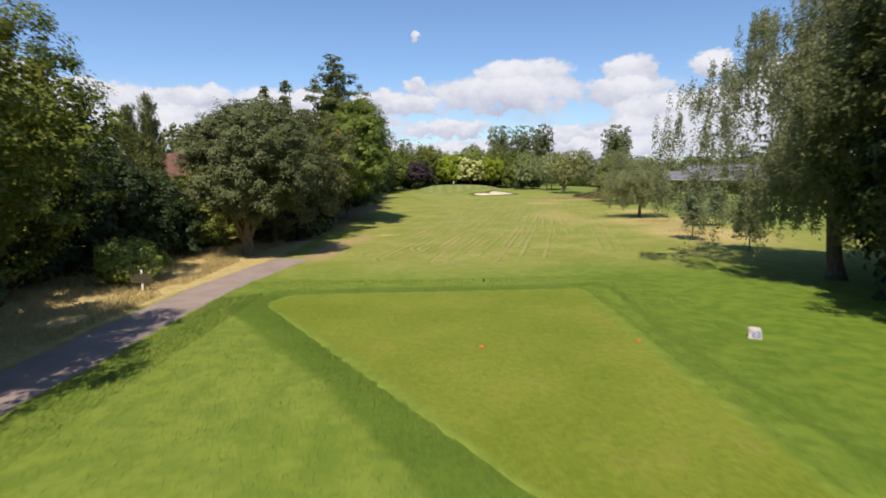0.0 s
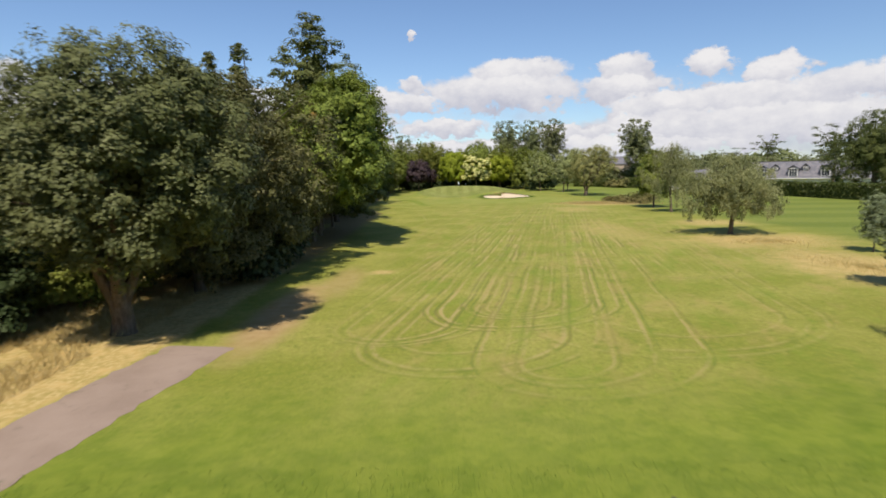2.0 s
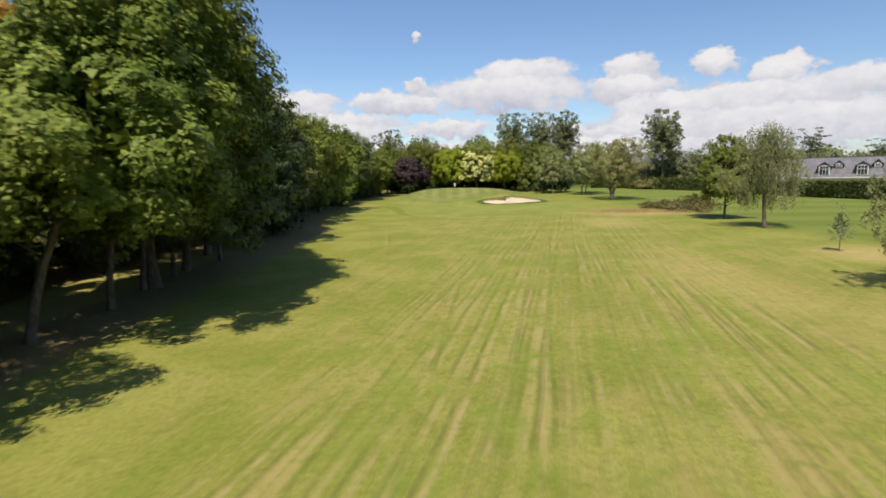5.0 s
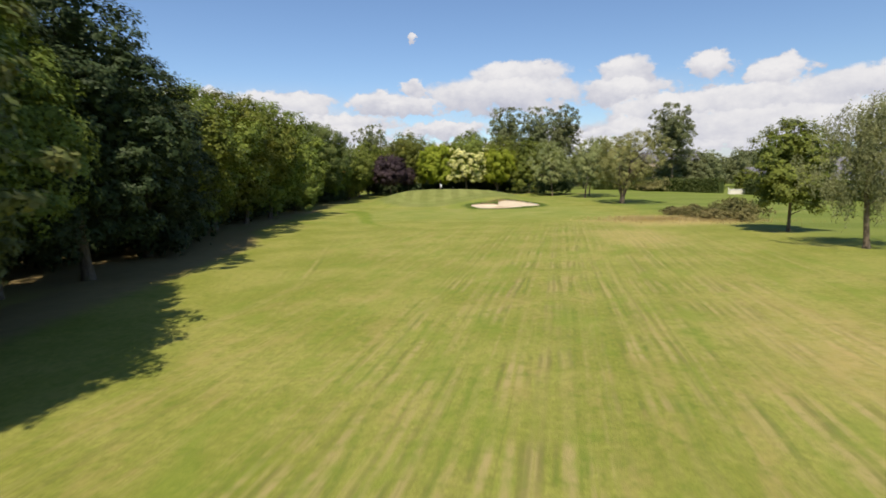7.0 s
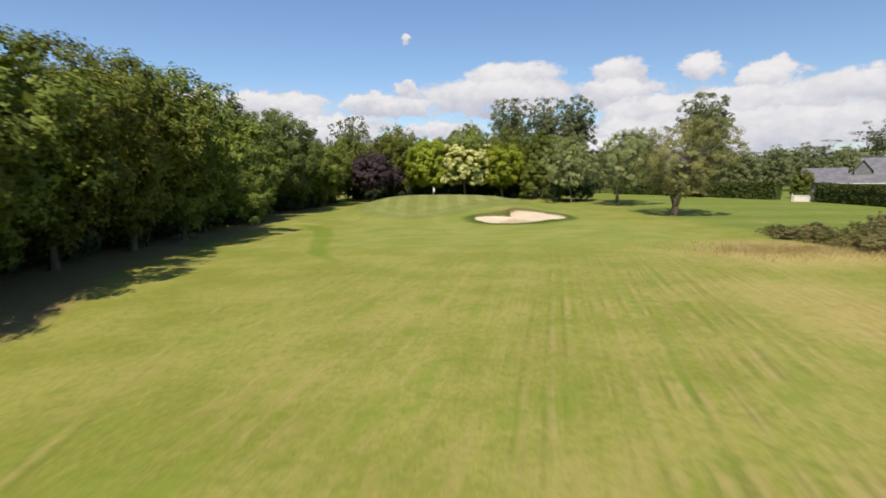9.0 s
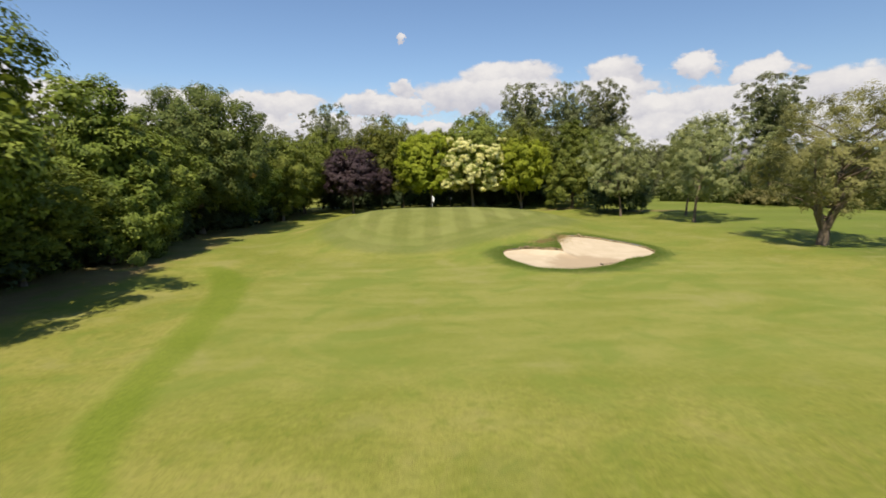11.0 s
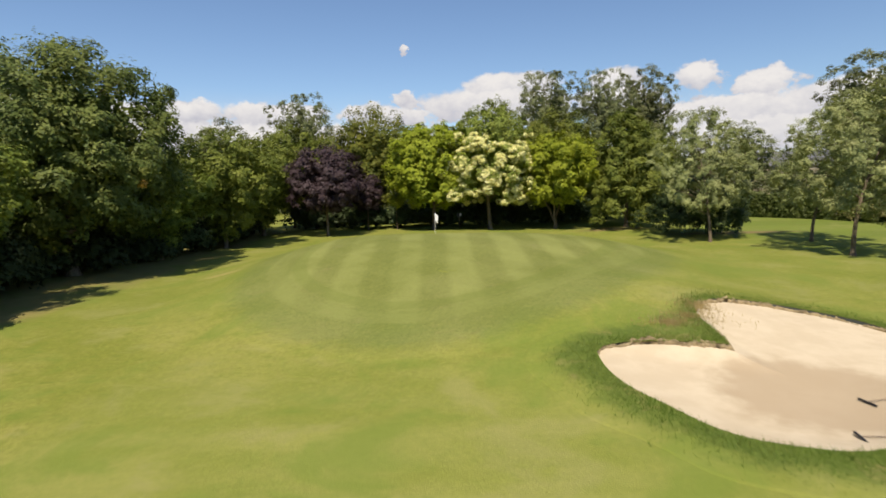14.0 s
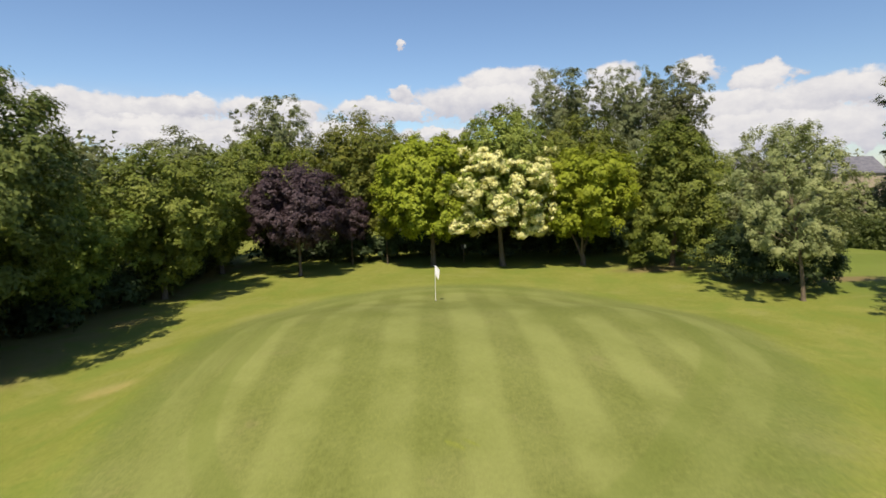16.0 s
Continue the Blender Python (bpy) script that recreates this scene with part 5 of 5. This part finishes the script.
blades("dry_grass", "long straw-coloured grass on the bank by the path", M["straw"], 42000, bank, 0.24, 61)
blades("dry_grass", "long pale dry grass round the gorse", M["straw"], 9000, in_patches([(25, 112, 6.0, 4.0), (29, 110.5, 5.0, 4.5), (22.5, 112.5, 4.0, 3.5)]), 0.3, 62)
blades("dry_grass", "short dry grass near the young pines", M["straw"], 9000, in_patches([(20.5, 47, 2.6, 7.5), (22, 59, 4.2, 3.8)]), 0.16, 63)


def lush(rng, n):
    x, y = rng.uniform(-9.5, 9.5, n), rng.uniform(5.0, 27.5, n)
    a = np.arctan2(y - 16.0, x - 1.5)
    r = np.hypot(x - 1.5, y - 16.0)
    out = r > polygon(TEE, (1.5, 16.0))(a) + 0.04
    return np.where(out, x, rng.uniform(-9.4, -7.5, n)), y


def rim(rng, n):
    a = rng.uniform(-math.pi, math.pi, n)
    r = polygon(TEE, (1.5, 16.0))(a) + 0.05 + np.abs(rng.normal(0, 0.6, n))
    return 1.5 + r * np.cos(a), 16.0 + r * np.sin(a)


blades("rough_grass", "lush green rough grass round the tee", M["blade"], 60000, lush, 0.085, 64)
blades("rough_grass", "longer green grass edging the tee", M["blade"], 14000, rim, 0.08, 65)


def bunker_rim(rng, n):
    a = rng.uniform(-math.pi, math.pi, n)
    r = bunker_radius(a) + 0.03 + np.abs(rng.normal(0, 0.6, n))
    return BUNKER[0] + r * np.cos(a), BUNKER[1] + r * np.sin(a)


blades("bunker_grass", "uneven longer grass on the bunker edge", M["blade"], 20000, bunker_rim, 0.13, 66)
blades("dry_tufts", "straw-coloured tufts on the nose of the bunker", M["straw"], 3500, in_patches([(11.3, 142.2, 1.3, 0.9), (10.4, 141.6, 1.0, 0.5), (12.1, 143.4, 0.6, 0.8)]), 0.14, 67)

# ---------------------------------------------------------------- small things
def part(name, bm, mat, parent, label=""):
    me = bpy.data.meshes.new(name)
    bm.to_mesh(me)
    bm.free()
    me.materials.append(mat)
    ob = new(name, me)
    ob.parent = parent
    if label:
        ob["label"] = label
    return ob


def box(sx, sy, sz, at=(0, 0, 0), bevel=0.0, rot=None):
    bm = bmesh.new()
    bmesh.ops.create_cube(bm, size=1.0)
    bmesh.ops.scale(bm, vec=(sx, sy, sz), verts=bm.verts)
    if bevel:
        bmesh.ops.bevel(bm, geom=bm.edges[:], offset=bevel, segments=2, affect="EDGES")
    if rot is not None:
        bmesh.ops.transform(bm, matrix=rot, verts=bm.verts)
    bmesh.ops.translate(bm, vec=at, verts=bm.verts)
    return bm


def rod(r0, r1, length, at=(0, 0, 0), n=12, rot=None):
    bm = bmesh.new()
    bmesh.ops.create_cone(bm, cap_ends=True, segments=n, radius1=r0, radius2=r1, depth=length)
    bmesh.ops.translate(bm, vec=(0, 0, length / 2), verts=bm.verts)
    if rot is not None:
        bmesh.ops.transform(bm, matrix=rot, verts=bm.verts)
    bmesh.ops.translate(bm, vec=at, verts=bm.verts)
    return bm


def holder(name, label, category, x, y, rz=0.0, group="", z=None):
    ob = tagged(new(name), label, category, group)
    ob.matrix_basis = pose(x, y, float(height(x, y)) if z is None else z, 0, 0, rz)
    return ob


M["orange"] = material("orange plastic", plain((0.75, 0.16, 0.03), 0.45, 0.1))
M["white"] = material("white paint", plain((0.78, 0.77, 0.73), 0.5, 0.08))
M["stone"] = material("pale stone", plain((0.44, 0.40, 0.33), 0.85, 0.2, 0.2))
M["plaque"] = material("blue grey plaque", plain((0.12, 0.12, 0.22), 0.4, 0.1))
M["board"] = material("weathered olive-brown board", plain((0.075, 0.065, 0.032), 0.7, 0.2))
M["wood"] = material("grey weathered wood", plain((0.22, 0.17, 0.12), 0.85, 0.25, 0.2))
M["black"] = material("black plastic", plain((0.02, 0.02, 0.022), 0.5, 0.1))
M["cloth"] = material("white cloth", plain((0.8, 0.8, 0.78), 0.9, 0.05, 0.1))


def flagstick():
    top = holder("flagstick", "white golf flag on a thin pale pole in the hole", "flag", 3.3, 167.4)
    part("pole", rod(0.017, 0.012, 2.12, (0, 0, -0.1)), M["white"], top, "thin yellowish white pole")
    bm = bmesh.new()
    nx, nz = 8, 10
    grid = [[bm.verts.new((0.015 + 0.27 * i / nx * (0.95 - 0.35 * (1 - k / nz)), 0.05 * math.sin(i * 1.1 + k * 0.5) * i / nx, 2.0 - 0.55 * (1 - k / nz) - 0.28 * (i / nx) ** 1.3)) for k in range(nz + 1)] for i in range(nx + 1)]
    for i in range(nx):
        for k in range(nz):
            bm.faces.new((grid[i][k], grid[i + 1][k], grid[i + 1][k + 1], grid[i][k + 1]))
    part("flag", bm, M["cloth"], top, "limp white cloth flag")
    part("cup", rod(0.054, 0.054, 0.03, (0, 0, 0.0), 20), M["black"], top, "dark rim of the hole")


flagstick()
marker = holder("tee_marker", "small orange tee marker on the turf", "tee marker", 1.05, 15.7, 10, "tee markers")
part("cap", box(0.115, 0.085, 0.075, (0, 0, 0.05), 0.02), M["orange"], marker)
part("spike", rod(0.012, 0.006, 0.12, (0, 0, -0.05)), M["black"], marker)
copy_thing(marker, pose(5.6, 16.1, float(height(5.6, 16.1)), 0, 0, 60))


def tee_stone():
    top = holder("tee_stone", "pale stone wedge with a dark blue-grey plaque beside the tee", "stone marker", 9.35, 16.85, -22)
    bm = box(0.38, 0.28, 0.30, (0, 0, 0.12), 0.03)
    for v in bm.verts:
        if v.co.z > 0.12:
            v.co.y += 0.11
            v.co.x *= 0.92
            v.co.z += (v.co.y - 0.11) * 0.25
    part("block", bm, M["stone"], top)
    tilt = Matrix.Rotation(radians(68), 4, "X")
    part("plaque", box(0.21, 0.17, 0.014, (0.015, -0.088, 0.135), 0.003, tilt), M["plaque"], top, "dark blue-grey plaque")
    for k in range(3):
        part("lettering", box(0.13 - 0.03 * k, 0.012, 0.006, (0.015, -0.078 - 0.018 * k, 0.175 - 0.042 * k), 0, tilt), M["white"], top, "unreadable pale lettering")


tee_stone()


def notice_board():
    top = holder("notice_board", "low weathered brown board on a white post by the path", "sign", -13.7, 25.8, 6)
    for x in (-0.0,):
        part("post", box(0.08, 0.07, 1.05, (x, 0.05, 0.45), 0.008), M["white"], top, "white wooden post")
    for k in range(3):
        part("board", box(0.95, 0.035, 0.135, (0, 0.0, 0.46 + 0.145 * k), 0.006), M["board"], top)


notice_board()


def rake(x, y, rz):
    z = float(sand_height(x, y))
    top = holder("bunker_rake", "wooden bunker rake lying on the sand", "rake", x, y, rz, "rakes", z)
    part("handle", rod(0.012, 0.011, 1.55, (0, 0, 0.06), 10, Matrix.Rotation(radians(88), 4, "Y")), M["wood"], top)
    part("head", box(0.05, 0.5, 0.04, (0, 0, 0.05), 0.01), M["black"], top)
    for k in range(9):
        part("tine", rod(0.008, 0.005, 0.07, (0, -0.24 + 0.06 * k, 0.03), 6, Matrix.Rotation(radians(180), 4, "X")), M["black"], top)


def small_sign():
    top = holder("small_sign", "small black and white sign on a post under the trees", "sign", 6.0, 186.2, 4)
    part("post", box(0.07, 0.07, 1.75, (0, 0.03, 0.78), 0.006), M["wood"], top, "grey wooden post")
    part("panel", box(0.5, 0.03, 0.42, (0, -0.02, 1.42), 0.006), M["black"], top, "black sign panel")
    part("patch", box(0.16, 0.012, 0.26, (0.12, -0.042, 1.44)), M["white"], top, "white square on the sign")


small_sign()


def ground_peg():
    top = holder("ground_peg", "short dark peg standing in the grass", "peg", 1.83, 25.9)
    part("stem", rod(0.035, 0.03, 0.16, (0, 0, -0.03), 10), M["black"], top)
    part("cap", rod(0.045, 0.04, 0.03, (0, 0, 0.12), 10), M["black"], top)


ground_peg()
rake(13.15, 136.9, 8)
rake(11.6, 135.05, -12)


# ---------------------------------------------------------------- houses
def build_slate(g):
    p = g.local()
    x, y, z = g.xyz(p)
    course = g.m("FRACT", g.mul(z, 4.0))
    n = g.noise(p, 1.2, 4.0, 0.6)
    c = g.mix(g.step(n, 0.35, 0.65), (0.11, 0.11, 0.125), (0.17, 0.165, 0.175))
    g.out(g.surface(c, 0.6, g.bump(course, 0.03, 0.8), 0.3))


def build_brick(a, b):
    def build(g):
        t = g.node("ShaderNodeTexBrick")
        x, y, z = g.xyz(g.local())
        g.plug(t.inputs["Vector"], g.vec(g.add(x, y), z, 0.0))
        g.plug(t.inputs["Color1"], a)
        g.plug(t.inputs["Color2"], b)
        g.plug(t.inputs["Mortar"], (0.4, 0.36, 0.3))
        t.inputs["Scale"].default_value = 4.4
        g.out(g.surface(t.outputs[0], 0.9, None, 0.2))
    return build


M["slate"] = material("grey slate roof", build_slate)
M["redtile"] = material("red-brown roof tiles", plain((0.17, 0.085, 0.06), 0.85, 0.2, 0.2, 2.0))
M["brick"] = material("red brick", build_brick((0.30, 0.13, 0.08), (0.24, 0.10, 0.065)))
M["buff"] = material("buff brick", build_brick((0.42, 0.34, 0.24), (0.36, 0.28, 0.20)))
M["render"] = material("cream render", plain((0.72, 0.68, 0.58), 0.9, 0.08, 0.2, 1.0))
M["glass"] = material("dark window glass", plain((0.03, 0.035, 0.045), 0.08, 0.05, 0.6))


def gable(w, d, z0, z1, over=0.3, thick=0.18):
    """A pitched roof whose ridge runs along x."""
    bm = bmesh.new()
    hw, hd = w / 2 + over, d / 2 + over
    drop = (z1 - z0) * over / (d / 2)
    ring = [(-hd, z0 - drop), (0, z1), (hd, z0 - drop), (hd, z0 - drop - thick), (0, z1 - thick), (-hd, z0 - drop - thick)]
    a, b = [bm.verts.new((-hw, y, z)) for y, z in ring], [bm.verts.new((hw, y, z)) for y, z in ring]
    for i in range(6):
        j = (i + 1) % 6
        bm.faces.new((a[i], a[j], b[j], b[i]))
    for r in (a, b):
        bm.faces.new((r[0], r[1], r[4], r[5]))
        bm.faces.new((r[1], r[2], r[3], r[4]))
    bmesh.ops.recalc_face_normals(bm, faces=bm.faces[:])
    return bm


def walls(w, d, h, z1):
    """House body with gabled ends (ridge along x)."""
    bm = bmesh.new()
    ring = [(-d / 2, -0.3), (-d / 2, h), (0, z1 - 0.2), (d / 2, h), (d / 2, -0.3)]
    a, b = [bm.verts.new((-w / 2, y, z)) for y, z in ring], [bm.verts.new((w / 2, y, z)) for y, z in ring]
    for i in range(5):
        j = (i + 1) % 5
        bm.faces.new((a[i], a[j], b[j], b[i]))
    bm.faces.new(a)
    bm.faces.new(b)
    bmesh.ops.recalc_face_normals(bm, faces=bm.faces[:])
    return bm


def window(parent, x, y, z, w, h, bars=2):
    """A window facing -y: frame, pane and bars."""
    win = part("window", box(w + 0.16, 0.10, h + 0.16, (x, y, z), 0.012), M["white"], parent, "white window frame")
    part("pane", box(w, 0.06, h, (x, y - 0.035, z)), M["glass"], win)
    for k in range(1, bars + 1):
        part("bar", box(0.05, 0.05, h, (x - w / 2 + w * k / (bars + 1), y - 0.055, z)), M["white"], win)
    part("bar", box(w, 0.05, 0.05, (x, y - 0.056, z + h * 0.15)), M["white"], win)


M["hung"] = material("grey hung tiles", plain((0.22, 0.215, 0.21), 0.85, 0.2, 0.2, 3.0))


def hipped_roof(x0, x1, hip, hy, z0, z1, gy):
    """Long pitched roof whose far end slopes down below a small gable standing hip metres inside."""
    bm = bmesh.new()
    fall = (z1 - z0) / hy
    v = [bm.verts.new(c) for c in ((x0 + hip, 0, z1), (x1, 0, z1), (x0 + hip, -gy, z1 - gy * fall), (x0 + hip, gy, z1 - gy * fall), (x0, -hy, z0), (x0, hy, z0), (x1, -hy, z0), (x1, hy, z0))]
    for f in ((0, 2, 4, 6, 1), (0, 1, 7, 5, 3), (2, 3, 5, 4), (0, 3, 2), (1, 6, 7), (4, 5, 7, 6)):
        bm.faces.new([v[k] for k in f])
    bmesh.ops.recalc_face_normals(bm, faces=bm.faces[:])
    return bm


def long_house():
    top = holder("long_house", "long low house with slate roof and white dormers", "house", 84.5, 164.0, -37)

    def shifted(bm, dx, dy=0.0, turn=0):
        bmesh.ops.rotate(bm, verts=bm.verts, cent=(0, 0, 0), matrix=Matrix.Rotation(radians(turn), 3, "Z"))
        bmesh.ops.translate(bm, vec=(dx, dy, 0), verts=bm.verts)
        return bm

    part("wall", box(40.4, 10.6, 3.0, (1.9, 0, 1.0)), M["render"], top)
    part("roof", hipped_roof(-18.6, 22.4, 4.3, 5.8, 2.5, 6.65, 2.4), M["slate"], top, "dark grey slate roof")
    part("gutter", box(41.0, 0.16, 0.14, (1.9, -5.86, 2.5), 0.03), M["white"], top, "pale gutter")
    part("downpipe", rod(0.05, 0.05, 2.6, (-13.4, -5.38, -0.1), 8), M["white"], top)
    part("ridge", box(36.7, 0.3, 0.12, (4.05, 0, 6.67), 0.03), M["slate"], top)
    # gablet at the hipped end, shown to the lawn
    part("gablet", shifted(walls(2.2, 2.3, 4.75, 6.3), -13.9, -2.9, 90), M["hung"], top, "grey tile-hung gablet")
    part("gablet_roof", shifted(gable(2.4, 2.3, 4.75, 6.3, 0.2, 0.14), -13.9, -2.8, 90), M["slate"], top)
    part("low_wing", shifted(walls(6.0, 7.4, 2.9, 4.95), -19.2, 0.6), M["hung"], top)
    part("low_roof", shifted(gable(6.0, 7.4, 2.9, 5.05), -19.2, 0.6), M["slate"], top, "low slate roof")
    for x, z0, z1, w, y in ((-8.8, 3.85, 5.1, 1.7, -4.3), (-3.0, 2.95, 5.05, 1.9, -5.2), (-0.6, 4.6, 5.4, 1.2, -3.4), (3.4, 2.95, 5.05, 1.9, -5.2), (5.8, 4.6, 5.4, 1.2, -3.4), (10.0, 2.95, 5.05, 1.9, -5.2), (12.4, 4.6, 5.4, 1.2, -3.4)):
        back = (z1 + 0.6 - 6.65) * 5.8 / 4.15
        deep = max(back - y, 0.8) + 0.6
        dm = part("dormer", box(w, deep, z1 - z0, (x, y + deep / 2, (z0 + z1) / 2)), M["white"], top, "white dormer")
        part("dormer_roof", shifted(gable(deep + 0.2, w + 0.3, z1, z1 + 0.75, 0.2, 0.13), x, y + deep / 2, 90), M["slate"], dm)
        part("dormer_front", shifted(walls(0.06, w - 0.1, z1 - 0.2, z1 + 0.6), x, y - 0.02, 90), M["hung"], dm, "dark boarded gable")
        window(dm, x, y - 0.09, z0 + (z1 - z0) * 0.5, w - 0.35, (z1 - z0) - 0.3, 2)
    for i in range(6):
        window(top, -12.0 + i * 6.2, -5.32, 1.1, 1.7, 1.1, 2)


def gable_house(name, label, x, y, rz, w, d, h, z1, wall, roof):
    top = holder(name, label, "house", x, y, rz)
    part("wall", walls(w, d, h, z1), M[wall], top)
    part("roof", gable(w, d, h, z1), M[roof], top)
    part("chimney", box(0.9, 0.7, 1.8, (w * 0.3, 0.3, z1 + 0.4), 0.02), M[wall], top)
    for i in range(int(w // 3.2)):
        for z in (1.5, 4.1):
            if z + 1 < h:
                window(top, -w / 2 + 1.8 + i * 3.2, -d / 2 - 0.02, z, 1.2, 1.25, 1)


def garden_wall():
    top = holder("garden_wall", "low cream rendered wall between two hedges", "wall", 57.0, 161.8, -22)
    part("wall", box(2.6, 0.25, 0.95, (0, 0, 0.4), 0.02), M["render"], top)
    part("coping", box(2.7, 0.36, 0.08, (0, 0, 0.9), 0.02), M["white"], top)
    part("gate", box(0.12, 0.12, 1.4, (-1.45, 0, 0.5), 0.02), M["white"], top, "white gatepost")


garden_wall()
long_house()
gable_house("brick_house", "red brick house with a brown tiled gable roof behind the trees", -38.0, 84.0, 40, 12, 8.5, 5.2, 8.6, "brick", "redtile")
gable_house("flats", "distant buff brick flats with a low pitched roof", 71.0, 243.0, -12, 26, 11, 7.8, 10.6, "buff", "slate")
gable_house("white_house", "small white house far beyond the trees", 59.0, 236.0, 10, 9, 7, 5.2, 8.0, "render", "redtile")
